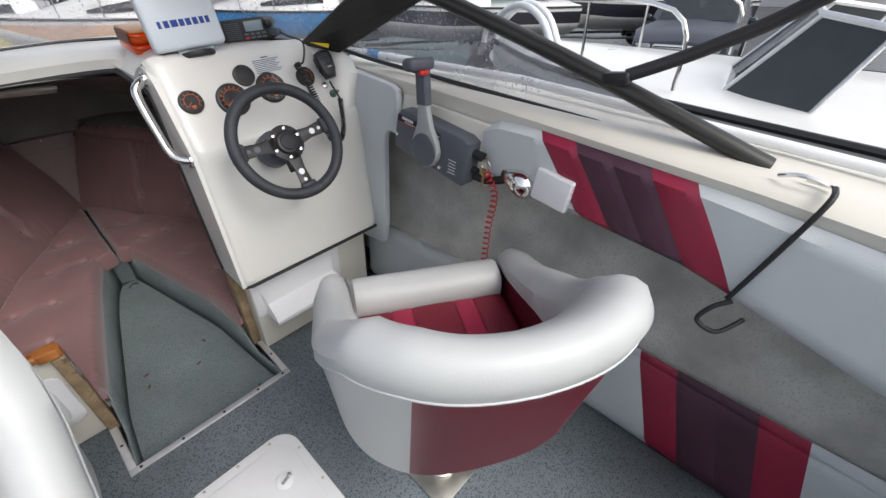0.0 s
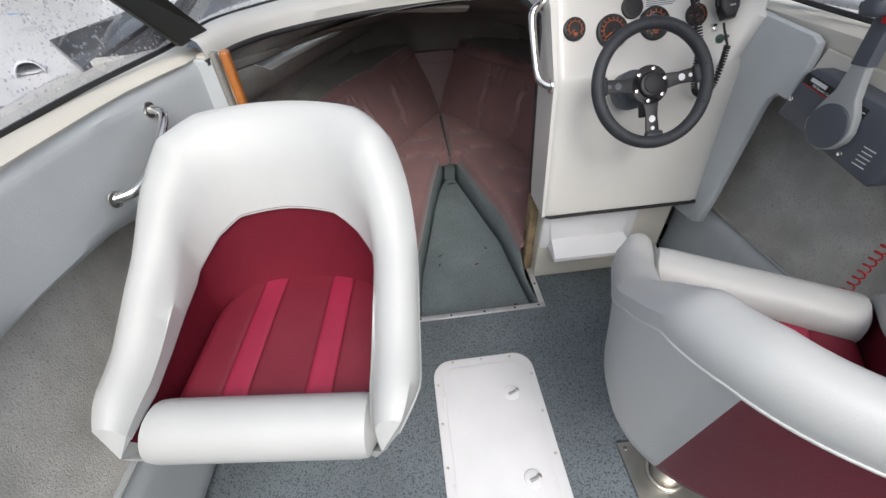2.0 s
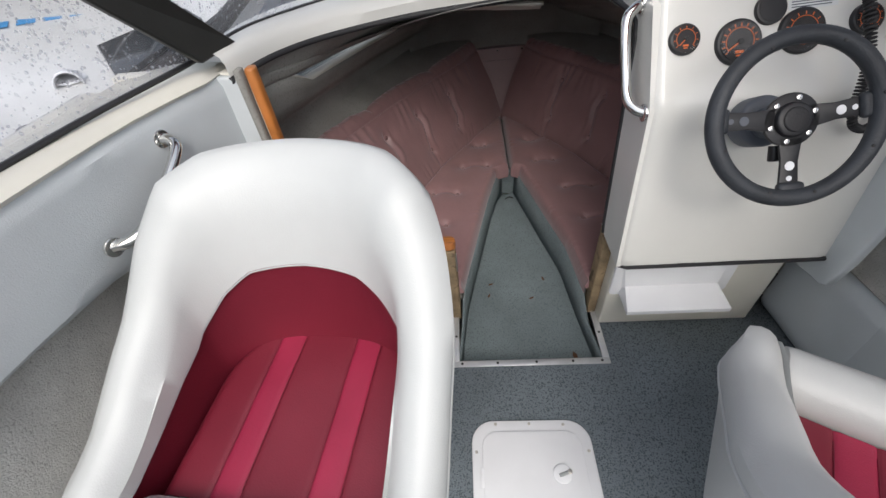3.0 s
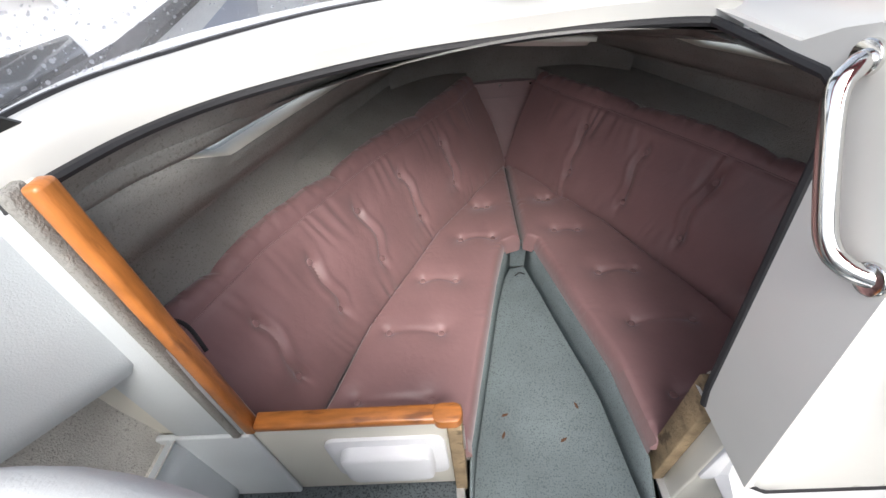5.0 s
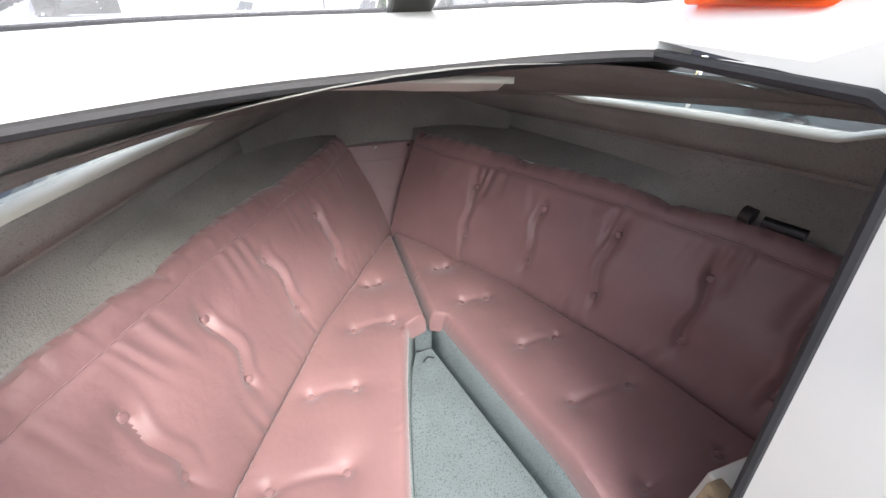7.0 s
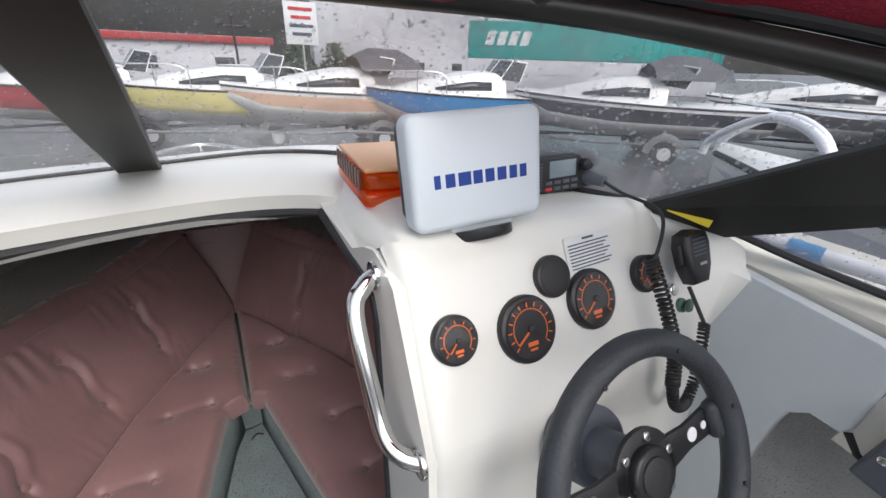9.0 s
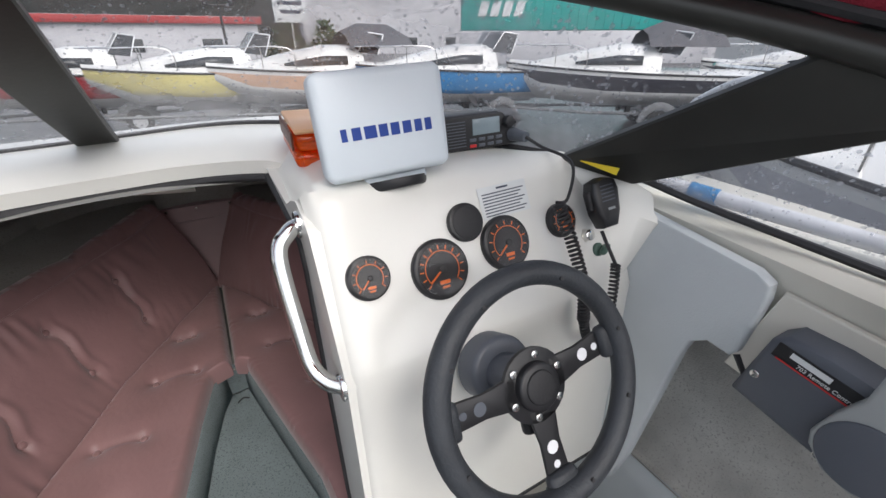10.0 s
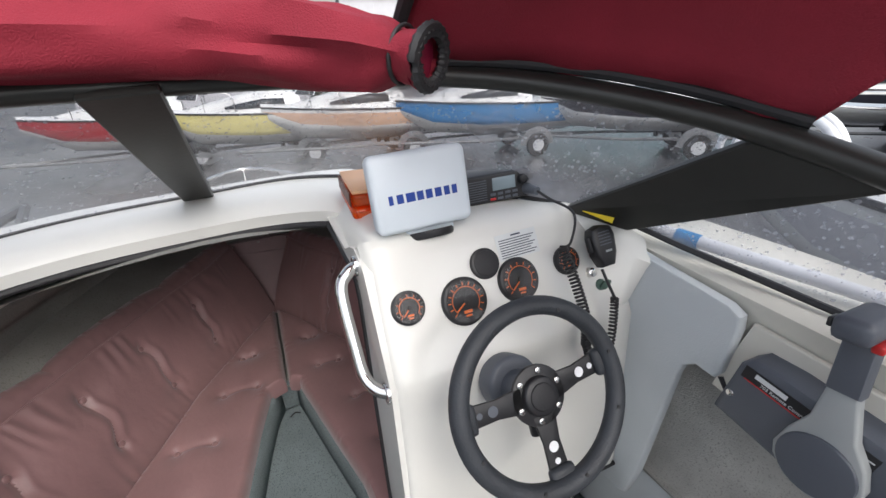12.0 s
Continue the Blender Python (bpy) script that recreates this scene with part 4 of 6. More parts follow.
# steering wheel
WN = Vector((0.0, -0.84, 0.54)).normalized()
wm = axes((0.401, -0.006, 0.849), (1, 0, 0.0), WN)
wheel = empty("steering_wheel", wm)
tagged(wheel, "charcoal three-spoke steering wheel with a padded rim", "steering wheel")
R = 0.141
tube("rim", [(R * math.cos(2 * math.pi * k / 64), R * math.sin(2 * math.pi * k / 64), 0.018) for k in range(64)], 0.0155, RIMRUBBER, wheel, n=14, closed=True)
for a in (8, 178, 273):
    ca, sa = math.cos(radians(a)), math.sin(radians(a))
    pl = prism("spoke", [(0.03, -0.021), (0.075, -0.015), (0.115, -0.017), (0.134, -0.021), (0.134, 0.021), (0.115, 0.017), (0.075, 0.015), (0.03, 0.021)], 0.005, BLACKP, pose(0, 0, 0.002, 0, 0, a), wheel, 0.001)
    disc("spoke_hole", 0.0085, 0.0008, WHITEP if a != 178 else SLATE, pose(0.083 * ca, 0.083 * sa, 0.0072), wheel, 14, 0)
    disc("spoke_hole", 0.005, 0.0008, WHITEP if a != 178 else SLATE, pose(0.106 * ca, 0.106 * sa, 0.0072), wheel, 12, 0)
    box("spoke_grip", (0.034, 0.046, 0.018), RIMRUBBER, pose(0.130 * ca, 0.130 * sa, 0.010, 0, 0, a), wheel, 0.007)
disc("hub_plate", 0.048, 0.006, BLACKP, pose(0, 0, 0.001), wheel, 28, 0.001)
disc("hub_ring", 0.031, 0.014, BLACKP, pose(0, 0, 0.004), wheel, 28, 0.004)
disc("horn_cap", 0.022, 0.017, BLACK, pose(0, 0, 0.004), wheel, 28, 0.003)
for k in range(6):
    a = radians(20 + 60 * k)
    disc("bolt", 0.0055, 0.004, CHROME, pose(0.039 * math.cos(a), 0.039 * math.sin(a), 0.007), wheel, 10, 0.001)
for k in (0, 1, 2, 3, 4, 5, 6, 7):
    a = radians(15 + 45 * k + (k % 3) * 6)
    disc("rim_stud", 0.003, 0.002, BLACK, pose((R - 0.006) * math.cos(a), (R - 0.006) * math.sin(a), 0.0315), wheel, 8, 0)
rim_hub = disc("boss", 0.030, 0.075, SLATE, pose(0, 0, -0.074), wheel, 24, 0.004)
disc("collar", 0.050, 0.045, SLATE, pose(0, 0.004, -0.105), wheel, 28, 0.008)
disc("lock_knob", 0.010, 0.03, BLACKP, pose(0.0, -0.045, -0.03, 90), wheel, 12, 0.003)

# ---- on the dash top: display in its cover, radio, tackle boxes ----
dm = axes((0.320, 0.268, 1.114), (0.995, 0.06, 0.035), (-0.09, -0.965, 0.22))
disp = empty("chartplotter", dm)
tagged(disp, "chart plotter under a pale blue-grey cover on a swivel base", "chart plotter")
prism("cover", rounded(0.174, 0.136, 0.014), 0.034, COVER, pose(0, 0, -0.018), disp, 0.009)
prism("cover_back", rounded(0.164, 0.126, 0.014), 0.03, BLACKP, pose(0, 0, -0.046), disp, 0.004)
xo = -0.064
for w, gap in ((0.012, 0.018), (0.017, 0.020), (0.022, 0.023), (0.017, 0.019), (0.017, 0.019), (0.017, 0.020), (0.015, 0.018), (0.014, 0.016)):
    box("logo_bar", ((w - 0.003) * 0.84, 0.0155, 0.001), NAVY, pose(xo + gap / 2 - 0.001, -0.008, 0.0165, 0, 0, 1), disp, 0.0)
    xo += gap * 0.84
box("cover_lip", (0.09, 0.03, 0.012), COVER, pose(0.01, -0.068, -0.012, -20), disp, 0.004)
foot = disc("swivel_base", 0.05, 0.014, BLACKP, pose(0.01, -0.083, -0.03, 77), disp, 28, 0.004)
box("swivel_arm", (0.05, 0.06, 0.03), BLACKP, pose(0, -0.07, -0.055), disp, 0.008)
box("swivel_clamp", (0.07, 0.025, 0.03), NAVY, pose(0, -0.045, -0.062), disp, 0.008)

rm = axes((0.527, 0.345, 1.060), (0.995, 0.03, 0.02), (-0.02, -0.97, 0.20))
radio = empty("marine_radio", rm)
tagged(radio, "black marine radio with a grey display and knobs", "radio")
box("body", (0.165, 0.062, 0.13), BLACKP, pose(0, 0, -0.06), radio, 0.008)
box("face", (0.16, 0.056, 0.006), BLACK, pose(0, 0, 0.006), radio, 0.003)
box("screen", (0.056, 0.027, 0.002), LCD, pose(0.012, 0.009, 0.0095), radio, 0.001)
for k in range(9):
    box("speaker_slot", (0.044, 0.0016, 0.001), SLATE, pose(-0.052, 0.020 - 0.005 * k, 0.0095), radio, 0)
for j, zz in enumerate((-0.012, -0.022)):
    for k in range(4):
        box("key", (0.013, 0.0055, 0.002), RED if (j == 1 and k == 0) else SLATE, pose(-0.016 + 0.018 * k, zz, 0.0095), radio, 0.001)
for x, y, r in ((0.056, 0.012, 0.010), (0.072, 0.014, 0.008)):
    disc("knob", r, 0.014, BLACKP, pose(x, y, 0.008), radio, 18, 0.003)
box("bracket", (0.13, 0.016, 0.06), BLACKP, pose(0, -0.036, -0.05), radio, 0.003)
plugp = tube("mic_plug", [(0.068, -0.012, 0.006), (0.074, -0.016, 0.04)], 0.010, SLATE, radio, n=12, radii=[0.013, 0.009])

tray = empty("tackle_box", pose(0.300, 0.50, 1.018, -4, 0, -4))
tagged(tray, "clear orange plastic tackle boxes stacked on the dash", "tackle box")
box("lower_case", (0.13, 0.19, 0.022), ORCLEAR, pose(0, 0, 0.0), tray, 0.006)
box("upper_case", (0.12, 0.18, 0.026), ORCLEAR, pose(0, 0, 0.026), tray, 0.006)
box("tray_insert", (0.105, 0.16, 0.012), ORANGE, pose(0, 0, 0.004), tray, 0.003)
box("lid", (0.125, 0.185, 0.008), material("cloudy peach plastic", (0.75, 0.42, 0.22), 0.3, var=0.06, scale=9), pose(0, 0, 0.045), tray, 0.003)
for k in range(9):
    box("side_rib", (0.004, 0.014, 0.030), material("brown translucent plastic", (0.10, 0.03, 0.015), 0.35, var=0.2) if k == 0 else bpy.data.materials["brown translucent plastic"], pose(-0.066, -0.075 + 0.019 * k, 0.028), tray, 0.002)

# ---- coiled microphone cord and microphone ----
mic = empty("microphone", axes((0.656, 0.165, 0.980), (0.96, -0.1, 0.12), (-0.1, -0.88, 0.46)))
tagged(mic, "black handheld microphone hung beside the dash", "microphone")
prism("case", [(-0.022, 0.032), (-0.027, 0.015), (-0.024, -0.02), (-0.014, -0.045), (0.014, -0.045), (0.024, -0.02), (0.027, 0.015), (0.022, 0.032), (0.0, 0.038)], 0.026, BLACKP, None, mic, 0.008)
for k in range(5):
    box("grille_slot", (0.026, 0.0018, 0.001), SLATE, pose(0, 0.024 - 0.006 * k, 0.0263), mic, 0)
box("talk_key", (0.008, 0.032, 0.012), BLACK, pose(-0.028, 0.004, 0.012), mic, 0.003)
box("mark", (0.014, 0.004, 0.0006), GREYP, pose(0.003, -0.014, 0.0264), mic, 0)


def coil(path, turns, r, n=14):
    P = smooth_path(path, 14)
    out = []
    total = turns * n
    for k in range(total + 1):
        f = k / total * (len(P) - 1)
        i = min(int(f), len(P) - 2)
        p = P[i].lerp(P[i + 1], f - i)
        t = (P[i + 1] - P[i]).normalized()
        a = t.cross(Vector((0.3, 1, 0.1))).normalized()
        b = t.cross(a)
        w = 2 * math.pi * k / n
        out.append(p + r * (math.cos(w) * a + math.sin(w) * b))
    return out


cord = empty("microphone_cord")
plug_at = rm @ Vector((0.074, -0.016, 0.04))
tube("lead", smooth_path([plug_at, plug_at + Vector((0.012, -0.03, -0.01)), (0.615, 0.20, 1.04), (0.590, 0.17, 0.995), (0.562, 0.165, 0.995)], 8), 0.0028, BLACK, cord, n=6)
tube("coil", coil([(0.562, 0.160, 0.995), (0.572, 0.125, 0.94), (0.578, 0.09, 0.88), (0.575, 0.07, 0.825)], 30, 0.0085), 0.0024, BLACK, cord, n=5)
tube("coil_loop", coil([(0.575, 0.07, 0.825), (0.585, 0.06, 0.790), (0.615, 0.06, 0.778), (0.640, 0.07, 0.80), (0.652, 0.085, 0.85), (0.660, 0.10, 0.89)], 36, 0.0065), 0.0024, BLACK, cord, n=5)
cord.parent = radio
cord.matrix_parent_inverse = rm.inverted()
tube("lead", smooth_path([(0.660, 0.10, 0.89), (0.655, 0.125, 0.92), (0.655, 0.14, 0.935)], 6), 0.003, BLACK, cord, n=6)

# ---- padded panel beside the helm ----
hp = empty("side_panel")
tagged(hp, "padded pale grey knee panel beside the helm", "side panel")
prism("pad", [(0.20, 0.30), (0.20, 0.955), (0.14, 0.962), (-0.06, 0.955), (-0.083, 0.945), (-0.088, 0.92), (-0.088, 0.825), (-0.080, 0.81), (-0.045, 0.81), (-0.025, 0.79), (-0.02, 0.76), (-0.012, 0.44), (0.0, 0.345), (0.02, 0.33)], 0.02, GVINYL,
      axes((0.752, 0, 0), (0, 1, 0), (-1, 0, 0)) @ pose(0, 0, 0, 0, 0, 0) @ Matrix.Diagonal((1, -1, 1, 1)), hp, 0.006)
hp.children[0].data.flip_normals()

tube("edge_trim", [(0.748, -0.085, 0.812), (0.748, -0.105, 0.790), (0.748, -0.15, 0.776)], 0.006, BLACK, hp, n=6)

# ---- throttle control ----
th = empty("throttle_control", axes((0.757, -0.245, 0.835), (0, -1, 0.0), (-1, 0, 0.05)) @ pose(0, 0, 0, 0, 0, 0))
tagged(th, "slate grey engine throttle control with a grey lever", "throttle")
prism("mount", [(-0.17, -0.05), (0.19, -0.07), (0.19, 0.10), (-0.15, 0.10)], 0.01, CREAM, pose(0, 0, 0), th, 0.004)
prism("case", [(-0.135, -0.045), (0.14, -0.075), (0.155, -0.06), (0.155, 0.05), (0.13, 0.062), (-0.06, 0.075), (-0.11, 0.072), (-0.125, 0.055)], 0.055, SLATE, pose(0, 0, 0.006), th, 0.010)
box("badge", (0.17, 0.022, 0.001), BLACKP, pose(-0.03, 0.045, 0.0615, 0, 0, -4), th, 0)
box("badge_line", (0.16, 0.002, 0.0012), RED, pose(-0.03, 0.034, 0.0618, 0, 0, -4), th, 0)
box("logo_bar", (0.045, 0.008, 0.0012), PAPER, pose(-0.075, 0.052, 0.0618, 0, 0, -4), th, 0)
words("control_text", "703 Remote Control", 0.0075, PAPER, pose(-0.055, 0.0415, 0.0625, 0, 0, -4), th)
words("gear_mark", "F", 0.012, PAPER, pose(0.025, 0.043, 0.0625, 0, 0, -4), th)
prism("arrow", [(0.035, 0.043), (0.042, 0.048), (0.042, 0.044), (0.052, 0.044), (0.052, 0.042), (0.042, 0.042), (0.042, 0.038)], 0.001, PAPER, pose(0, -0.002, 0.0615), th, 0)
for x, y in ((-0.118, 0.0), (-0.02, -0.048), (0.06, -0.045), (0.05, 0.0)):
    disc("screw", 0.006, 0.003, CHROME, pose(x, y, 0.061), th, 10, 0.001)
for k in range(5):
    box("legend", (0.028 - 0.004 * (k % 2), 0.002, 0.0006), PAPER, pose(0.105, -0.01 - 0.009 * k, 0.0615), th, 0)
tube("key_barrel", [(0.155, 0.02, 0.03), (0.185, 0.02, 0.03)], 0.013, BLACKP, th, n=14)
tube("stop_button", [(0.155, -0.025, 0.03), (0.172, -0.025, 0.03)], 0.010, BLACKP, th, n=14)
prism("lever_arm", [(-0.052, 0.0), (-0.049, -0.018), (-0.03, -0.042), (0.0, -0.052), (0.03, -0.042), (0.048, -0.02), (0.052, 0.0), (0.046, 0.03), (0.03, 0.06), (0.022, 0.10), (0.018, 0.125), (-0.014, 0.125), (-0.022, 0.07), (-0.04, 0.035)], 0.016, GREYP, pose(0.012, -0.004, 0.064, 0, 0, 9), th, 0.004)
disc("lever_disc", 0.046, 0.010, SLATE, pose(0.012, -0.004, 0.074), th, 32, 0.003)
prism("grip_stem", [(-0.016, 0.12), (0.020, 0.12), (0.020, 0.215), (-0.014, 0.215)], 0.024, SLATE, pose(0.012, -0.004, 0.060, 0, 0, 9), th, 0.006)
box("grip", (0.04, 0.032, 0.085), SLATE, pose(-0.018, 0.216, 0.085, 0, 0, 9), th, 0.010)
box("trim_switch", (0.006, 0.012, 0.02), BLACKP, pose(-0.040, 0.214, 0.11, 0, 0, 9), th, 0.002)
box("grip_release", (0.012, 0.012, 0.03), RED, pose(0.004, 0.20, 0.088, 0, 0, 9), th, 0.003)
key = empty("ignition_key")
tagged(key, "brass ignition key with a red coiled lanyard", "key")
kx = th.matrix_world @ Vector((0.188, 0.02, 0.03))
box("blade", (0.004, 0.008, 0.012), BRASS, pose(kx.x, kx.y - 0.006, kx.z), key, 0.001)
tube("ring", [(kx.x - 0.01, kx.y - 0.014 + 0.014 * math.cos(2 * math.pi * k / 20), kx.z - 0.012 + 0.014 * math.sin(2 * math.pi * k / 20)) for k in range(20)], 0.0016, STEEL, key, n=6, closed=True)
prism("bow", [(-0.008, 0), (0.008, 0), (0.009, -0.02), (0.003, -0.026), (0.003, -0.05), (-0.003, -0.05), (-0.003, -0.026), (-0.009, -0.02)], 0.002, BRASS, axes((kx.x - 0.012, kx.y - 0.012, kx.z - 0.02), (0, 1, 0), (-1, 0, 0)) @ Matrix.Diagonal((1, -1, 1, 1)), key, 0)
tube("lanyard", coil([(kx.x - 0.016, kx.y - 0.02, kx.z - 0.025), (kx.x - 0.005, kx.y - 0.05, kx.z - 0.09), (0.735, -0.47, 0.66), (0.73, -0.475, 0.56), (0.728, -0.48, 0.46)], 22, 0.009), 0.0018, RED, key, n=5)
cable = empty("control_cable")
tagged(cable, "black control cable with a chrome outlet cover", "cable")
tube("cable", smooth_path([(0.735, -0.38, 0.79), (0.738, -0.44, 0.79), (0.742, -0.50, 0.815)], 6), 0.011, BLACK, cable, n=10)
rows = [[(0.757 - 0.045 * math.sin(math.pi * k / 10) * s, -0.485 - 0.11 * i / 8, 0.826 - 0.012 * i / 8 + 0.040 * s * math.cos(math.pi * k / 10)) for k in range(11)] for i, s in enumerate((0.42, 0.6, 0.75, 0.88, 0.98, 1.0, 0.9, 0.6, 0.15))]
sheet("chrome_cover", rows, CHROME, cable)
sq = box("deck_plate", (0.022, 0.10, 0.085), WHITEP, pose(0.742, -0.635, 0.842, 4, 0, 0), None, 0.006, 3)
tagged(sq, "square white plastic cover on the padded panel", "cover plate")
bung = empty("bungee_cord")
tagged(bung, "black bungee cord hooked to the gunwale", "cord")
tube("cord", smooth_path([(0.80, -1.10, 1.018), (0.752, -1.10, 1.012), (0.738, -1.085, 0.93), (0.735, -1.06, 0.80), (0.735, -1.055, 0.775)], 6), 0.005, BLACK, bung, n=8)
tube("loop", smooth_path([(0.735, -1.065, 0.775), (0.72, -1.04, 0.75), (0.715, -1.03, 0.71), (0.72, -1.07, 0.70), (0.76, -1.10, 0.73)], 6), 0.005, BLACK, bung, n=8)
tube("hook", smooth_path([(0.80, -1.02, 1.012), (0.79, -1.05, 1.026), (0.80, -1.09, 1.02), (0.82, -1.10, 1.012), (0.82, -1.06, 1.012)], 5), 0.004, CHROME, bung, n=8)

# port grab rail
pr = empty("grab_rail")
tagged(pr, "polished steel grab rail on the grey side panel", "handle")
tube("bar", smooth_path([(-0.818, 0.021, 0.893), (-0.798, 0.020, 0.890), (-0.782, 0.006, 0.880), (-0.783, -0.05, 0.853), (-0.797, -0.13, 0.815), (-0.815, -0.178, 0.801), (-0.85, -0.196, 0.798)], 6), 0.0115, CHROME, pr, n=12)
disc("rose", 0.019, 0.006, CHROME, axes((-0.816, 0.021, 0.893), (0.4, 1, 0), (1, -0.3, 0)), pr, 20, 0.002)
disc("rose", 0.019, 0.006, CHROME, axes((-0.850, -0.196, 0.798), (0.3, 1, 0), (1, -0.3, 0)), pr, 20, 0.002)

# ---- floor hatch ----
hatch = empty("floor_hatch", pose(-0.052, -0.505, 0.0, 0, 0, 0))
tagged(hatch, "white plastic hatch with screws and twist latches", "hatch")
prism("frame", rounded(0.345, 0.60, 0.065, 8), 0.009, WHITEP, None, hatch, 0.003)
prism("lid", rounded(0.285, 0.535, 0.045, 8), 0.0125, WHITEP, None, hatch, 0.002)
for y in (0.14, -0.12):
    box("hinge_notch", (0.010, 0.05, 0.002), WHITEP, pose(-0.146, y, 0.0125), hatch, 0.0008)
    disc("latch", 0.025, 0.004, WHITEP, pose(0.075, y + 0.01, 0.0125), hatch, 24, 0.001)
    box("latch_bar", (0.036, 0.010, 0.005), GREYP, pose(0.082, y + 0.01, 0.0165, 0, 0, 18), hatch, 0.002)
    disc("latch_pin", 0.006, 0.006, STEEL, pose(0.094, y + 0.014, 0.0165), hatch, 12, 0.001)
for x, y in ((-0.10, 0.289), (0.0, 0.289), (0.10, 0.285), (0.159, 0.21), (0.159, 0.08), (0.159, -0.05), (0.159, -0.18), (-0.160, 0.21), (-0.160, 0.08), (-0.160, -0.05), (-0.160, -0.18)):
    disc("screw", 0.0045, 0.002, STEEL, pose(x, y, 0.009), hatch, 8, 0.0005)

# ---- bucket seats ----
def seat(m, label, plate_turn=0):
    """Swivel bucket seat: padded shell round three sides, striped cushion, front bolster, steel pedestal. Faces its own +y."""
    s = empty("bucket_seat", m)
    NS, inner_front = 84, 0.262

    def plan(q, grow=0.0):
        # q from -1 (one arm's front) through 0 (middle of the back) to 1
        a = abs(q)
        sg = 1 if q >= 0 else -1
        w, back = 0.215 + grow, -0.19 - grow
        if a < 0.62:
            ang = a / 0.62 * math.pi / 2
            c, d = math.sin(ang), math.cos(ang)
            x = w * c ** 0.75
            y = back + (0.02 - back) * (1 - d ** 0.75)
        else:
            x = w + 0.010 * (a - 0.62)
            y = 0.02 + (inner_front - 0.02) * (a - 0.62) / 0.38
        return sg * x, y

    def rim(q):
        a = abs(q)
        return lerp(a, [(0, 0.93), (0.22, 0.93), (0.36, 0.91), (0.48, 0.84), (0.62, 0.735), (0.80, 0.665), (1.0, 0.62)])

    def split(q):
        a = abs(q)
        return lerp(a, [(0, 0.735), (0.22, 0.73), (0.36, 0.70), (0.55, 0.63), (0.75, 0.595), (1.0, 0.56)])

    def swell(q):
        return max(0.0, 1 - (q / 0.5) ** 2)

    rows = []
    for i in range(NS + 1):
        q = -1 + 2 * i / NS
        z1 = rim(q)
        zs = split(q)
        end = 1 - min(1, (1 - abs(q)) / 0.13)
        th = 0.075 * (1 - 0.35 * end)
        lean = lambda z: max(0, (z - 0.45)) * lerp(abs(q), [(0, 0.14), (0.5, 0.07), (1, 0.02)])
        ring = []
        # inside up from the cushion, over the roll, down the outside
        for k, (off, z) in enumerate([(0.0, 0.46), (0.0, zs - 0.012), (-0.004, zs), (-0.012, zs + 0.008), (-0.014, zs + (z1 - zs) * 0.5), (-0.010, z1 - 0.05), (0.002, z1 - 0.02), (0.022, z1 - 0.003), (0.042, z1), (0.062, z1 - 0.010), (th + 0.002, z1 - 0.035),
                                       (th, z1 - 0.07), (th - 0.006, min(z1 - 0.085, 0.62 + (z1 - 0.585) * 0.75)), (th - 0.020, 0.53), (th - 0.042, 0.455), (th - 0.080, 0.40), (th - 0.13, 0.38)]):
            g = off - (0.045, 0.045, 0.045, 0.043, 0.025, 0.010)[k] * swell(q) if k < 6 else off
            x, y = plan(q, g)
            y -= lean(z)
            y -= 0.02 * end * (1 if k in (0, 16) else 0)
            ring.append((x, y, z))
        mid = [sum(p[k] for p in ring) / len(ring) for k in range(3)]
        sq = 1 - 0.30 * end ** 2
        ring = [(mid[0] + (p[0] - mid[0]) * sq, p[1], mid[2] + 0.02 * end + (p[2] - mid[2]) * sq) for p in ring]
        rows.append(ring)

    def idf(i, j):
        q = abs(-1 + 2 * (i + 0.5) / NS)
        if j < 3:
            return 1
        if 12 <= j <= 15 and q < 0.18:
            return 1
        if j == 11 and q < 0.18:
            return 1
        return 0

    sheet("shell", rows, WVINYL, s, slots=[WVINYL, MAROON], idf=idf)
    for end_row, nm in ((rows[0], "arm_end"), (rows[-1], "arm_end")):
        c = Vector((0, 0, 0))
        for p in end_row:
            c += Vector(p)
        c /= len(end_row)
        vs = [Vector(p) for p in end_row] + [c + Vector((0, 0.03, 0))]
        mesh_ob(nm, vs, [(k, k + 1, len(end_row)) for k in range(len(end_row) - 1)] + [(len(end_row) - 1, 0, len(end_row))], WVINYL, s)
    # piping and stitches
    tube("piping", [Vector(r[2]).lerp(Vector(r[3]), 0.4) for r in rows], 0.0028, WVINYL, s, n=6)
    tube("seam", [Vector(r[11]) + Vector((0, 0, 0)) for r in rows], 0.0025, WVINYL, s, n=6)
    # striped seat cushion
    n = 48
    xs = sorted({round(-0.213 + 0.426 * k / n, 4) for k in range(n + 1)} | {v + d for v in (-0.112, -0.058, 0.058, 0.112) for d in (-0.003, 0, 0.003)})
    crow = []
    for i in range(n + 1):
        y = -0.19 + 0.36 * i / n
        hw = 0.213 * (1 - max(0, (-0.02 - y) / 0.17) ** 2.6 * 0.55)
        row = []
        for xc in xs:
            x = max(-hw, min(hw, xc))
            e = min(1, (hw - abs(x)) / 0.03)
            joint = min(abs(abs(x) - 0.112), abs(abs(x) - 0.058))
            z = 0.535 - 0.05 * (1 - math.sqrt(max(0, 1 - (1 - e) ** 2))) - 0.003 * math.exp(-(joint / 0.003) ** 2) - 0.03 * max(0, -y - 0.05) + 0.003 * noise.noise((x * 9, y * 9, 0))
            row.append((x, y, z))
        crow.append(row)
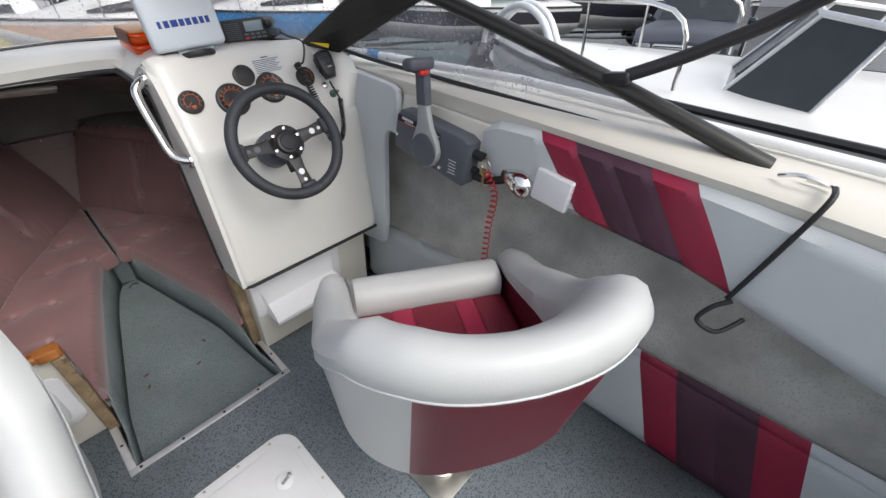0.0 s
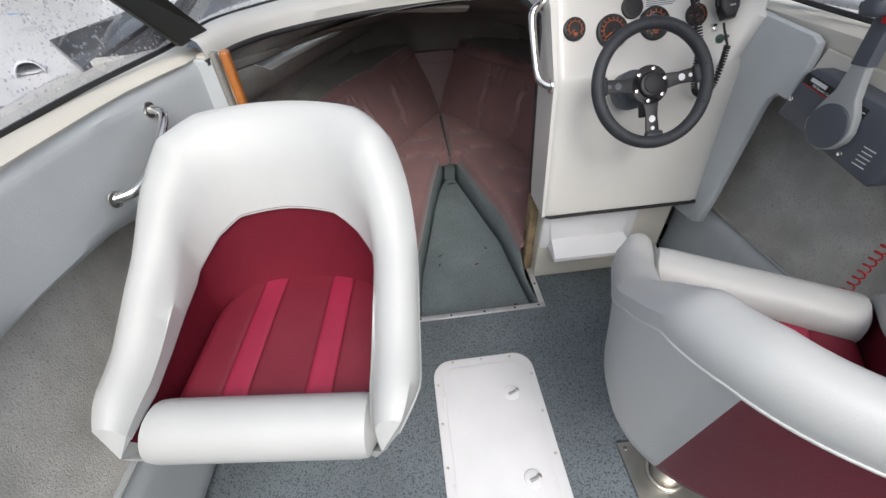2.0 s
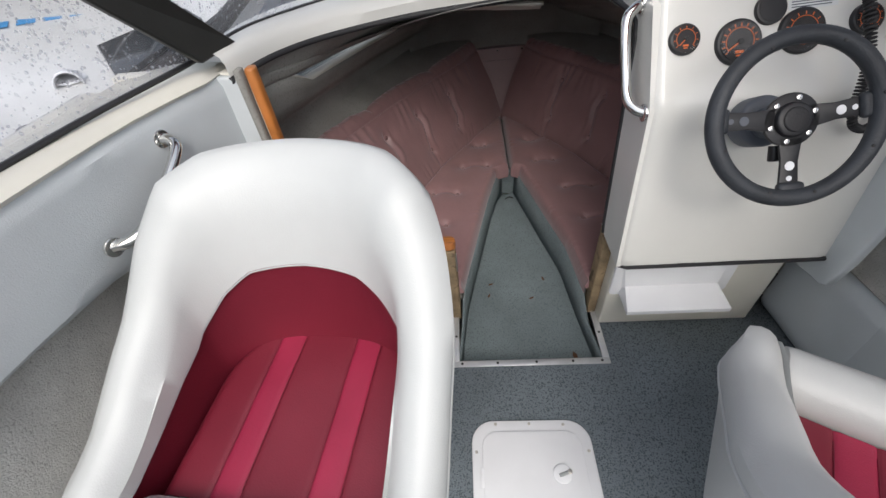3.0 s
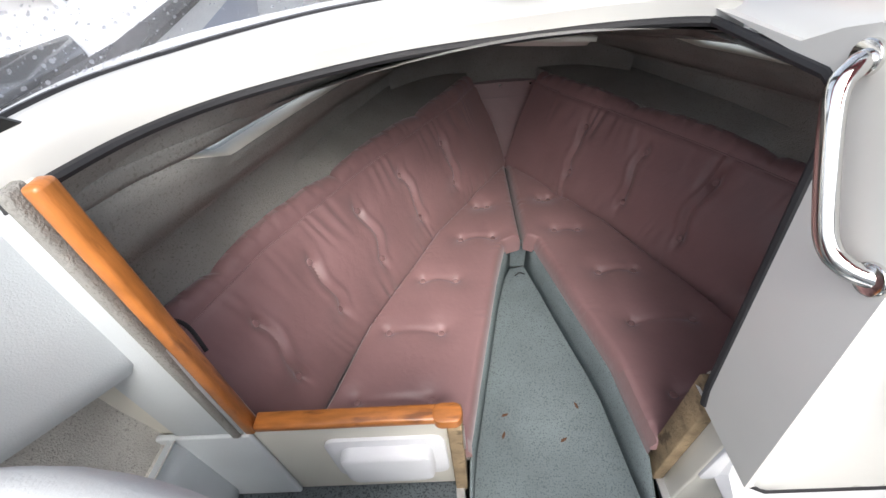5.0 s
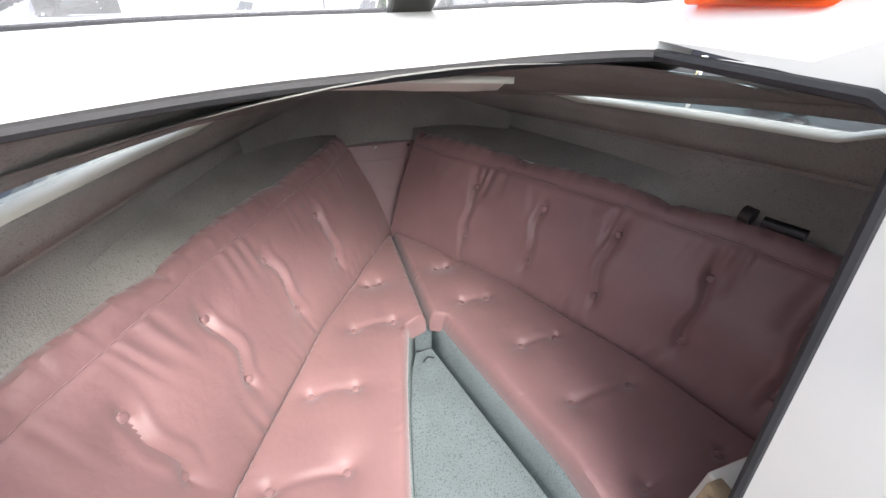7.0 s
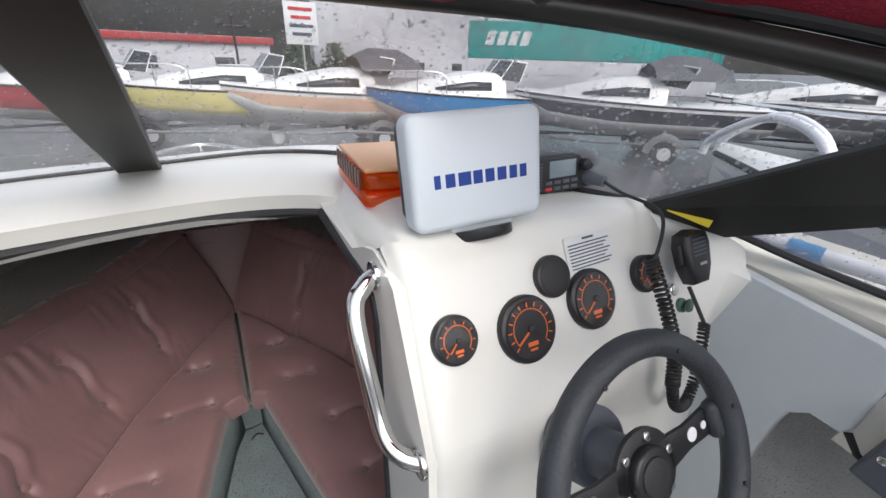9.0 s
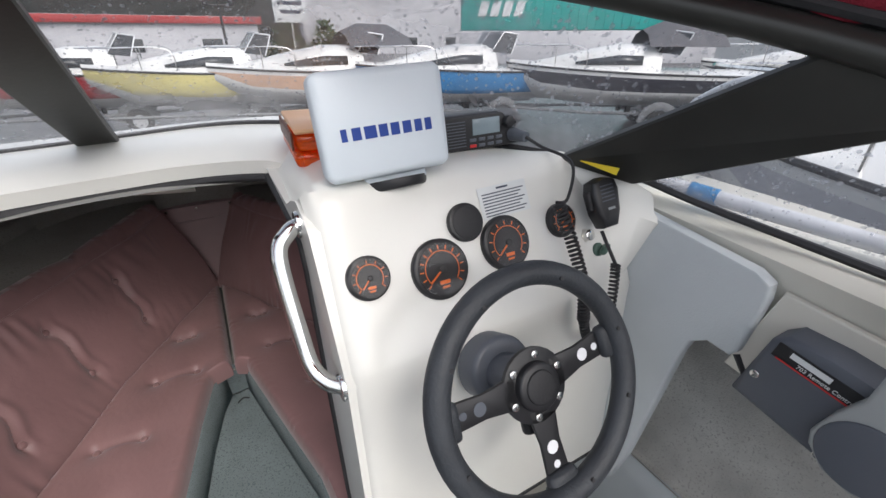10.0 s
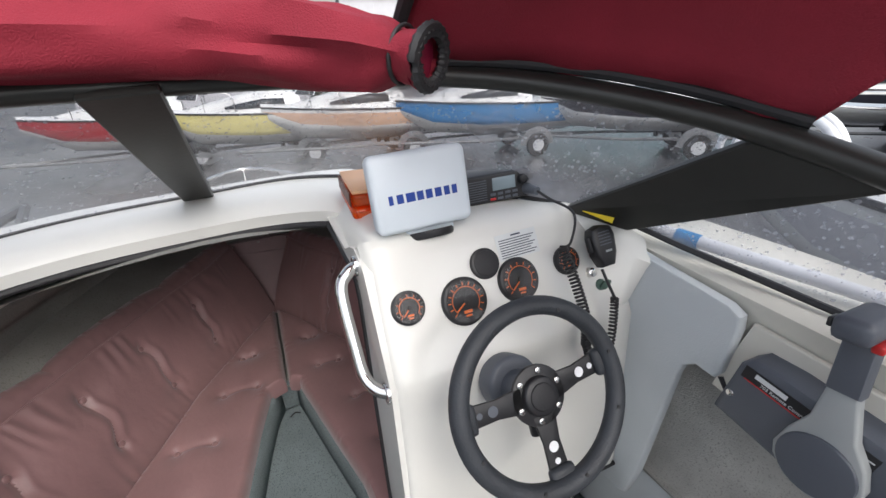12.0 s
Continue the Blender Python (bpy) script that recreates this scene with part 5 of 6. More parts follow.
    sheet("seat_cushion", crow, MAROON, s, slots=[MAROON, CRIMSON], idf=lambda i, j: 1 if 0.058 < abs((xs[j] + xs[j + 1]) / 2) < 0.112 else 0)
    for xs_ in (-0.112, -0.106, -0.064, -0.058, 0.058, 0.064, 0.106, 0.112):
        tube("stitch_line", [(xs_, -0.15 + 0.30 * k / 12, 0.5335 - 0.03 * max(0, 0.15 - 0.30 * k / 12 - 0.05) + 0.003 * noise.noise((xs_ * 9, (-0.15 + 0.30 * k / 12) * 9, 0))) for k in range(13)], 0.0010, MAROON, s, n=5)
    # front bolster
    brow = []
    for i in range(29):
        u = -1 + 2 * i / 28
        rr = 0.055 * (1 - 0.5 * max(0, (abs(u) - 0.9) / 0.1) ** 2)
        brow.append([(u * 0.213, 0.230 + rr * 1.05 * math.cos(2 * math.pi * k / 18), 0.538 + rr * math.sin(2 * math.pi * k / 18) * 1.05) for k in range(18)])
    sheet("bolster", brow, WVINYL, s, closed=True)
    for u in (0, 28):
        mesh_ob("bolster_end", brow[u], [tuple(range(18))], WVINYL, s)
    prism("seat_pan", [(0.19, 0.21), (-0.19, 0.21), (-0.18, 0.0), (-0.11, -0.13), (0.11, -0.13), (0.18, 0.0)], 0.11, WVINYL, pose(0, 0, 0.385), s, 0.01)
    tube("post", [(0, 0, 0.0), (0, 0, 0.385)], 0.040, STEEL, s, n=24)
    tube("weld_ring", [(0.046 * math.cos(2 * math.pi * k / 28), 0.046 * math.sin(2 * math.pi * k / 28), 0.012 + 0.002 * (k % 2)) for k in range(28)], 0.0065, STEEL, s, n=8, closed=True)
    box("base_plate", (0.19, 0.19, 0.007), STEEL, pose(0, 0, 0.0045, 0, 0, plate_turn), s, 0.001)
    for k in range(4):
        a = radians(45 + 90 * k + plate_turn)
        disc("bolt", 0.006, 0.004, CHROME, pose(0.11 * math.cos(a), 0.11 * math.sin(a), 0.008), s, 8, 0.001)
    tagged(s, label, "boat seat", group="bucket seats")
    return s


seat(pose(0.388, -0.648, 0.004, 0, 0, -31), "white vinyl bucket seat with maroon cushion on a steel pedestal", 31)
seat(pose(-0.520, -0.385, 0, 0, 0, 174), "white vinyl bucket seat turned aft, maroon striped cushion")

# ---- windscreen ----
ws = empty("windscreen")
tagged(ws, "dark framed windscreen of rain-spotted clear acrylic", "windscreen")
TOPBAR = [(-0.99, -1.00, 0.99), (-0.95, -0.55, 1.115), (-0.87, -0.18, 1.195), (-0.785, 0.02, 1.245), (-0.60, 0.22, 1.275), (-0.35, 0.34, 1.288), (-0.03, 0.385, 1.292), (0.25, 0.36, 1.292), (0.48, 0.25, 1.285), (0.66, 0.04, 1.252), (0.745, -0.18, 1.205), (0.81, -0.55, 1.118), (0.862, -1.00, 1.00)]
FOOT = [(-0.99, -1.02, 0.978), (-0.97, -0.55, 0.978), (-0.89, -0.10, 0.976), (-0.785, 0.18, 0.980), (-0.72, 0.43, 0.983), (-0.45, 0.725, 0.976), (-0.07, 0.83, 0.976), (0.20, 0.825, 0.985), (0.44, 0.61, 1.002), (0.67, 0.245, 1.026), (0.765, 0.02, 1.0), (0.82, -0.50, 0.996), (0.866, -1.02, 0.992)]
tb, ft = smooth_path(TOPBAR, 8), smooth_path(FOOT, 8)
tube("top_rail", [p + Vector((0, 0, 0.0)) for p in tb], 0.024, DARKFRAME, ws, n=12, flat=0.75)
tube("foot_seal", ft, 0.006, BLACK, ws, n=6)
gl_rows = [[b + (a - b) * k / 4 for k in range(5)] for a, b in zip(tb, ft)]
pane = sheet("pane", gl_rows, CLEAR, ws)
pane.visible_shadow = False


def plate(name, quad, mat, parent, thick=0.012):
    vs = [Vector(q) for q in quad]
    nn = (vs[1] - vs[0]).cross(vs[3] - vs[0]).normalized() * thick / 2
    ob = mesh_ob(name, [v + nn for v in vs] + [v - nn for v in vs], [(0, 1, 2, 3), (4, 7, 6, 5), (0, 4, 5, 1), (1, 5, 6, 2), (2, 6, 7, 3), (3, 7, 4, 0)], mat, parent, smooth=False)
    bv = ob.modifiers.new("edge", 'BEVEL')
    bv.width = 0.003
    return ob


plate("centre_strut", [(-0.118, 0.808, 0.972), (-0.050, 0.814, 0.972), (-0.028, 0.355, 1.29), (-0.130, 0.355, 1.285)], DARKFRAME, ws, 0.016)
plate("corner_strut", [(0.640, 0.262, 1.024), (0.708, 0.145, 1.012), (0.758, -0.18, 1.195), (0.700, -0.035, 1.232)], DARKFRAME, ws, 0.016)
plate("corner_strut", [(-0.722, 0.288, 0.984), (-0.750, 0.168, 0.982), (-0.820, -0.057, 1.226), (-0.785, 0.02, 1.245)], DARKFRAME, ws, 0.016)
st = axes((0.664, 0.184, 1.038), (0.40, -0.86, -0.13), (-0.87, -0.42, 0.2))
sticker = box("warning_sticker", (0.062, 0.018, 0.002), YELLOW, st, None, 0)
tagged(sticker, "small yellow sticker on the windscreen strut", "sticker")

# rain drops on the screen
rng = random.Random(7)
dv, dfc = [], []
for _ in range(9000):
    i = rng.randrange(8, len(tb) - 1 - 8)
    f = rng.random()
    t = rng.random() ** 0.8
    a0, b0 = tb[i].lerp(tb[i + 1], f), ft[i].lerp(ft[i + 1], f)
    p = b0.lerp(a0, t)
    n = (ft[i + 1] - ft[i]).cross(a0 - b0).normalized()
    if n.dot(Vector((p.x, p.y + 0.5, 0))) < 0:
        n = -n
    u = (a0 - b0).normalized()
    w = n.cross(u)
    r = 0.0009 + 0.0024 * rng.random() ** 3
    st_ = 1 + 0.7 * rng.random()
    base = len(dv)
    for k in range(6):
        g = math.pi / 3 * k
        dv.append(p + n * 0.0015 + r * (math.cos(g) * w + st_ * math.sin(g) * u))
    dv.append(p + n * (0.0015 + r * 0.6))
    dfc += [(base + k, base + (k + 1) % 6, base + 6) for k in range(6)]
drops = mesh_ob("rain_drops", dv, dfc, DROP)
drops.visible_shadow = False
tagged(drops, "scattered rain drops clinging to the windscreen", "rain drops", kind="stuff")

# canopy frame bar and canvas
bow = empty("canopy_bow")
tagged(bow, "bent black canopy bar hinged on the windscreen rail", "canopy frame")
for sx, o in ((1, 0.0), (-1, -0.085)):
    tube("bar", smooth_path([(sx * 0.815 + o, -0.70, 1.108), (sx * 0.86 + o, -0.80, 1.165), (sx * 0.90 + o, -0.92, 1.25), (sx * 0.90 + o, -1.02, 1.36), (sx * 0.88 + o, -1.25, 1.75)], 6), 0.0135, BLACK, bow, n=12)
    box("hinge", (0.03, 0.055, 0.026), BLACKP, pose(sx * 0.812 + o, -0.685, 1.10, -12), bow, 0.006)
tube("cross_bar", smooth_path([(-0.965, -1.25, 1.75), (-0.88, -1.28, 1.93), (0.0, -1.3, 2.02), (0.80, -1.28, 1.93), (0.88, -1.25, 1.75)], 8), 0.0135, BLACK, bow, n=10)

canvas = empty("canopy_canvas")
tagged(canvas, "maroon canvas canopy with its front panel rolled up", "canopy")
roll_path = smooth_path([(-0.80, 0.02, 1.30), (-0.60, 0.20, 1.335), (-0.33, 0.33, 1.352), (-0.03, 0.37, 1.352), (0.12, 0.33, 1.345), (0.24, 0.24, 1.335), (0.30, 0.17, 1.325)], 10)
rows = []
for i, p in enumerate(roll_path):
    t = (roll_path[min(i + 1, len(roll_path) - 1)] - roll_path[max(i - 1, 0)]).normalized()
    a = t.cross(Vector((0, 0, 1))).normalized()
    b = a.cross(t)
    f = i / (len(roll_path) - 1)
    r = lerp(f, [(0, 0.055), (0.3, 0.058), (0.7, 0.055), (0.86, 0.046), (0.91, 0.031), (0.95, 0.033), (1.0, 0.040)])
    ring = []
    for k in range(28):
        w = 2 * math.pi * k / 28
        wr = 1 + 0.22 * noise.noise((f * 9, math.cos(w) * 1.8, math.sin(w) * 1.8)) + 0.10 * noise.noise((f * 4, math.cos(w) * 4.5, math.sin(w) * 4.5)) + 0.07 * math.sin(3 * w + f * 7)
        ring.append(p + r * wr * (math.cos(w) * a * 1.1 + math.sin(w) * b))
    rows.append(ring)
sheet("rolled_panel", rows, CANVAS, canvas, closed=True)
end_c = roll_path[-1]
tdir = (roll_path[-1] - roll_path[-3]).normalized()
ea = tdir.cross(Vector((0, 0, 1))).normalized()
eb = ea.cross(tdir)
spiral = [end_c + tdir * 0.003 + (0.041 - 0.0000 * k - 0.014 * k / 90) * (math.cos(2 * math.pi * k / 45) * ea * 1.1 + math.sin(2 * math.pi * k / 45) * eb) for k in range(90)]
tube("zip", spiral, 0.006, BLACK, canvas, n=6, radii=[0.0055 + 0.002 * (k % 2) for k in range(90)])
mesh_ob("roll_end", [end_c - tdir * 0.012 + 0.036 * (math.cos(2 * math.pi * k / 20) * ea + math.sin(2 * math.pi * k / 20) * eb) for k in range(20)], [tuple(range(20))], CRIMSON, canvas)
tiep = roll_path[int(len(roll_path) * 0.91)]
tube("tie", [tiep + 0.036 * (math.cos(2 * math.pi * k / 20) * ea + math.sin(2 * math.pi * k / 20) * eb) for k in range(20)], 0.003, BLACK, canvas, n=6, closed=True)
cpath = smooth_path([(0.30, 0.345, 1.31), (0.48, 0.25, 1.305), (0.60, 0.13, 1.29), (0.67, 0.03, 1.272), (0.715, -0.08, 1.25)], 8)
ctop = smooth_path([(0.34, -0.10, 1.62), (0.52, -0.16, 1.64), (0.68, -0.24, 1.64), (0.78, -0.34, 1.62), (0.86, -0.45, 1.60)], 8)
rows = []
for i, (a, b) in enumerate(zip(cpath, ctop)):
    rows.append([a.lerp(b, k / 10) + Vector((0.012, 0.02, 0.02)) * (math.sin(math.pi * k / 10) + 0.4 * noise.noise((i * 0.2, k * 0.3, 5))) for k in range(11)])
sheet("front_panel", rows, CANVAS, canvas, thick=0.003)
rows = [[a + (Vector((b.x, -1.28 - 0.0 * b.x, 1.96)) - a) * k / 8 + Vector((0, 0, 0.05 * math.sin(math.pi * k / 8))) for k in range(9)] for a, b in zip(ctop, ctop)]
sheet("roof_panel", rows, CANVAS, canvas, thick=0.003)
tube("zip_edge", [r for r in smooth_path([cpath[0], cpath[0].lerp(ctop[0], 0.5) + Vector((-0.01, 0.02, 0.02)), ctop[0]], 10)], 0.011, BLACK, canvas, n=8)
tube("hem", [p + Vector((0, 0.0, 0.004)) for p in cpath], 0.008, BLACK, canvas, n=8)

# taped pole lying outside the side screen
pole = empty("boat_pole")
tagged(pole, "white pole with blue tape lashed outside the screen", "pole")
tube("shaft", [(0.745, 0.22, 1.005), (0.90, -0.40, 1.02), (1.02, -1.5, 1.01)], 0.012, WHITEP, pole, n=12)
tube("tape", [(0.777, 0.09, 1.009), (0.787, 0.05, 1.0095)], 0.0135, BLUETAPE, pole, n=12)
tube("end_cap", [(0.742, 0.25, 1.01), (0.752, 0.19, 1.012)], 0.022, CREAM, pole, n=14)

# small litter
leaf = prism("dry_leaf", [(-0.006, -0.018), (0.006, -0.012), (0.008, 0.008), (0.0, 0.022), (-0.008, 0.006)], 0.002, BROWN, pose(0.15, 0.05, -0.072, 8, 0, 15), None, 0)
tagged(leaf, "dry brown leaf lying in the footwell", "leaf")
glasses = empty("black_strap")
tagged(glasses, "thin black strap loop on the backrest", "strap")
tube("loop", smooth_path([(-0.735, 0.23, 0.58), (-0.755, 0.27, 0.60), (-0.775, 0.31, 0.585), (-0.765, 0.32, 0.55), (-0.735, 0.29, 0.51)], 6), 0.004, BLACK, glasses, n=8)
torch = empty("torch")
tagged(torch, "small black torch resting behind the backrest", "torch")
tube("body", [(0.70, 0.62, 0.565), (0.725, 0.54, 0.57)], 0.013, BLACKP, torch, n=12)
tube("head", [(0.695, 0.64, 0.565), (0.690, 0.665, 0.565)], 0.02, BLACKP, torch, n=14)

# ---- the yard: neighbouring boats, vehicles, buildings ----
PAINTS = {}


def paint(name, color, rough=0.3):
    if name not in PAINTS:
        PAINTS[name] = material(name, color, rough, var=0.06, scale=2, coat=0.3)
    return PAINTS[name]


WHITEHULL = paint("white boat paint", (0.72, 0.72, 0.70))
DARKGLASS = material("tinted boat glass", (0.03, 0.035, 0.04), 0.08, var=0.1)
GALV = material("dull galvanised steel", (0.16, 0.165, 0.17), 0.6, 0.2, var=0.2, scale=6)
TYRE = material("tyre rubber", (0.02, 0.02, 0.02), 0.8, var=0.2)


def parked_boat(m, length, color, cabin=True, label="", stripe=None, canopy=None, trailer=True, at=0.40):
    """A trailer boat: hull with a chine, rub rail, deck, cabin with side windows, windscreen, trailer and wheels. Bow along +y, base on the ground."""
    s = empty("parked_boat", m)
    L, B = length, length * 0.19
    rows = []
    for i in range(21):
        t = i / 20
        y = -L / 2 + L * t
        b = B * lerp(t, [(0, 0.96), (0.45, 1.0), (0.7, 0.82), (0.88, 0.48), (1.0, 0.03)])
        sh = 1.35 + 0.22 * t ** 2
        k = lerp(t, [(0, 0.55), (0.6, 0.55), (0.85, 0.72), (1, 1.25)])
        c = k + (sh - k) * 0.38
        half = [(b, sh), (b * 0.985, sh - 0.10), (b * 0.95, c + 0.12), (b * 0.86, c), (b * 0.4, k + 0.35 * (c - k)), (0, k)]
        rows.append([(-x, y, z) for x, z in half] + [(x, y, z) for x, z in half[-2::-1]])
    sheet("hull", rows, color, s, slots=[color, stripe or color, WHITEHULL], idf=lambda i, j: 1 if j in (1, 8) else (2 if j in (3, 4, 5, 6) else 0))
    sheet("deck", [[(r[0][0], r[0][1], r[0][2]), (r[0][0] * 0.9, r[0][1], r[0][2] + 0.03), (0, r[0][1], r[0][2] + 0.09), (r[-1][0] * 0.9, r[0][1], r[0][2] + 0.03), r[-1]] for r in rows], WHITEHULL, s)
    mesh_ob("transom", rows[0], [tuple(range(len(rows[0])))], color, s, smooth=False)
    for q in (0, -1):
        tube("rub_rail", [Vector(r[q]) for r in rows], 0.025, BLACK, s, n=6)
    if cabin:
        cr = []
        for t, w, h in ((0.40, 0.80, 0.42), (0.44, 0.80, 0.55), (0.55, 0.74, 0.52), (0.68, 0.62, 0.36), (0.80, 0.42, 0.18), (0.88, 0.25, 0.05)):
            y = -L / 2 + L * t
            z0 = 1.38 + 0.22 * t ** 2
            bw = B * w
            cr.append([(-bw, y, z0), (-bw * 0.90, y, z0 + h * 0.75), (-bw * 0.75, y, z0 + h), (0, y, z0 + h * 1.08), (bw * 0.75, y, z0 + h), (bw * 0.90, y, z0 + h * 0.75), (bw, y, z0)])
        sheet("cabin_top", cr, WHITEHULL, s)
        for sg in (-1, 1):
            q = []
            for t, lo, hi in ((0.47, 0.14, 0.34), (0.56, 0.12, 0.33), (0.66, 0.08, 0.22), (0.72, 0.08, 0.13)):
                y = -L / 2 + L * t
                z0 = 1.38 + 0.22 * t ** 2
                bw = B * lerp(t, [(0.44, 0.80), (0.55, 0.74), (0.68, 0.62), (0.80, 0.42)])
                q.append([(sg * (bw * (1 - 0.10 * lo / 0.41) + 0.012), y, z0 + lo), (sg * (bw * (1 - 0.10 * hi / 0.41) + 0.012), y, z0 + hi)])
            sheet("side_window", q, DARKGLASS, s, thick=0.01)
    y = -L / 2 + L * at
    bw = B * (0.8 if at < 0.5 else 0.66)
    z0 = 1.42 + (0.36 if cabin else 0.02)
    wsr = [[(-bw, y - 0.35, z0), (-bw * 0.92, y - 0.55, z0 + 0.45)], [(-bw * 0.8, y + 0.12, z0 + 0.06), (-bw * 0.75, y - 0.22, z0 + 0.5)], [(0, y + 0.2, z0 + 0.1), (0, y - 0.15, z0 + 0.52)], [(bw * 0.8, y + 0.12, z0 + 0.06), (bw * 0.75, y - 0.22, z0 + 0.5)], [(bw, y - 0.35, z0), (bw * 0.92, y - 0.55, z0 + 0.45)]]
    sheet("screen_glass", wsr, DARKGLASS, s)
    tube("screen_frame", [Vector(r[1]) for r in wsr], 0.02, ALU, s, n=6)
    for r in wsr:
        tube("screen_post", [Vector(r[0]), Vector(r[1])], 0.014, ALU, s, n=6)
    rail = [(-B * 0.72, L * 0.18, 1.50), (-B * 0.70, L * 0.20, 1.95), (-B * 0.42, L * 0.38, 1.98), (0, L * 0.5, 1.98), (B * 0.42, L * 0.38, 1.98), (B * 0.70, L * 0.20, 1.95), (B * 0.72, L * 0.18, 1.50)]
    tube("bow_rail", smooth_path(rail, 6), 0.014, CHROME, s, n=6)
    for x, yy in ((-B * 0.55, L * 0.3), (B * 0.55, L * 0.3)):
        tube("rail_post", [(x, yy, 1.52), (x, yy, 1.97)], 0.012, CHROME, s, n=6)
    if canopy:
        cv = [[(x * B * 0.85, yy, 1.95 + 0.55 * (1 - (abs(x)) ** 3) * f + 0.03 * noise.noise((x * 3, yy * 2, L))) for x in (-1, -0.9, -0.6, 0, 0.6, 0.9, 1)] for yy, f in ((-L * 0.32, 0.55), (-L * 0.26, 0.95), (-L * 0.12, 1.0), (-L * 0.04, 0.65))]
        sheet("canopy", cv, canopy, s)
    if trailer:
        for sg in (-1, 1):
            tube("trailer_rail", [(sg * B * 0.6, -L * 0.42, 0.45), (sg * B * 0.6, L * 0.15, 0.45), (0, L * 0.62, 0.5)], 0.04, GALV, s, n=6)
            for yy in (-L * 0.12,):
                disc("wheel", 0.30, 0.18, TYRE, axes((sg * B * 0.92 - 0.09, yy, 0.30), (0, 1, 0), (1, 0, 0)), s, 24, 0.04)
                disc("rim", 0.16, 0.20, ALU, axes((sg * B * 0.92 - 0.10, yy, 0.30), (0, 1, 0), (1, 0, 0)), s, 16, 0.01)
                tube("mudguard", [(sg * B * 0.92, yy + 0.38 * math.cos(a), 0.30 + 0.38 * math.sin(a)) for a in [math.pi * k / 10 for k in range(11)]], 0.10, GALV, s, n=6, flat=0.15)
        tube("axle", [(-B * 0.9, -L * 0.12, 0.30), (B * 0.9, -L * 0.12, 0.30)], 0.03, GALV, s, n=6)
        tube("keel_support", [(0, 0, 0.42), (0, 0, 0.6)], 0.06, TYRE, s, n=8)
    tagged(s, label or "white trailer boat parked in the wet yard", "boat", group="boats in the yard")
    return s


YARD = pose(0, 0, FLOOR_DROP, -5.3)   # the boat sits bow-up on its trailer, so the yard falls away ahead
BLUEP, YELP, REDP, NAVYP, ORP = paint("blue boat paint", (0.03, 0.20, 0.45)), paint("pale yellow boat paint", (0.62, 0.55, 0.22)), paint("red boat paint", (0.35, 0.02, 0.03)), paint("black stripe paint", (0.03, 0.03, 0.04)), paint("peach boat paint", (0.62, 0.40, 0.28))
GREYCANVAS = material("grey canvas", (0.10, 0.10, 0.11), 0.85, var=0.15, bump=0.3)
row = [(-3.9, 16.2, 6.0, REDP, None, "red runabout parked in the wet yard"), (-0.2, 15.0, 5.8, YELP, None, "white boat with a pale yellow hull band"), (3.0, 14.0, 6.0, WHITEHULL, ORP, "white cabin boat with a peach hull band"),
       (6.9, 12.4, 5.8, BLUEP, None, "blue and white cabin boat on a trailer"), (11.0, 9.6, 6.0, WHITEHULL, NAVYP, "white cabin boat with a black stripe and grey canopy"), (16.6, 6.6, 6.2, WHITEHULL, NAVYP, "white cabin cruiser with a dark stripe")]
for k, (x, y, L, c, st2, lb) in enumerate(row):
    parked_boat(YARD @ pose(0, 0, 0, 0, 0, -4.5) @ pose(x * 0.83, y * 0.83, 0, 0, 0, (100, 96, 92, 84, 56, 44)[k]), L, c, True, lb, st2, GREYCANVAS if k in (2, 4, 5) else None)
near = parked_boat(YARD @ pose(3.85, -1.5, 0, 0, 0, 2), 6.2, WHITEHULL, False, "white open boat lying alongside, with a black rub rail", paint("pale grey boat paint", (0.5, 0.5, 0.52)), at=0.62)
nb = parked_boat(pose(-2.40, 1.4, FLOOR_DROP, -1.06, 0, 0) @ Matrix.Diagonal((1.25, 1.25, 1.275, 1)), 5.2, WHITEHULL, False, "white boat alongside with a broad wet deck", paint("blue grey boat paint", (0.25, 0.3, 0.4)), at=0.58)
hatchp = prism("deck_hatch", [(-0.13, -0.06), (0.11, -0.34), (0.11, 0.22), (-0.03, 0.37)], 0.02, DARKGLASS, pose(-1.30, 0.78, 0.862, 0, 4, 0), None, 0.005)
tagged(hatchp, "dark tinted deck hatch on the boat alongside", "hatch")
cowl = empty("cowl_vent", pose(-1.36, 0.47, 0.868, 0, 4, 35))
tagged(cowl, "small white cowl vent on the neighbouring deck", "vent")
sheet("hood", [[(0.036 * (1 - 0.25 * k / 8) * math.cos(radians(a)), -0.05 + 0.12 * k / 8, (0.034 * (1 - (k / 8) ** 2.5) + 0.004) * math.sin(radians(a))) for a in range(0, 181, 15)] for k in range(9)], WHITEP, cowl, thick=0.004)
disc("base", 0.045, 0.006, WHITEP, pose(0, 0.01, 0), cowl, 24, 0.002)
decal = empty("deck_decal", pose(-1.98, 1.04, 0.918, 0, 4, 38))
tagged(decal, "blue sales decal with a curved mark on the white deck", "decal")
prism("curved_mark", [(-0.26, 0.05), (-0.18, 0.12), (-0.06, 0.16), (0.10, 0.15), (0.22, 0.09), (0.28, 0.05)], 0.002, BLUETAPE, None, decal, 0)
for k in range(6):
    box("logo_bar", (0.062, 0.11, 0.002), BLUETAPE, pose(-0.22 + 0.088 * k, -0.03, 0.001), decal, 0)
plug2 = disc("drain_plug", 0.022, 0.006, SLATE, pose(-1.21, 0.20, 0.848, 0, 12, 0), None, 16, 0.002)
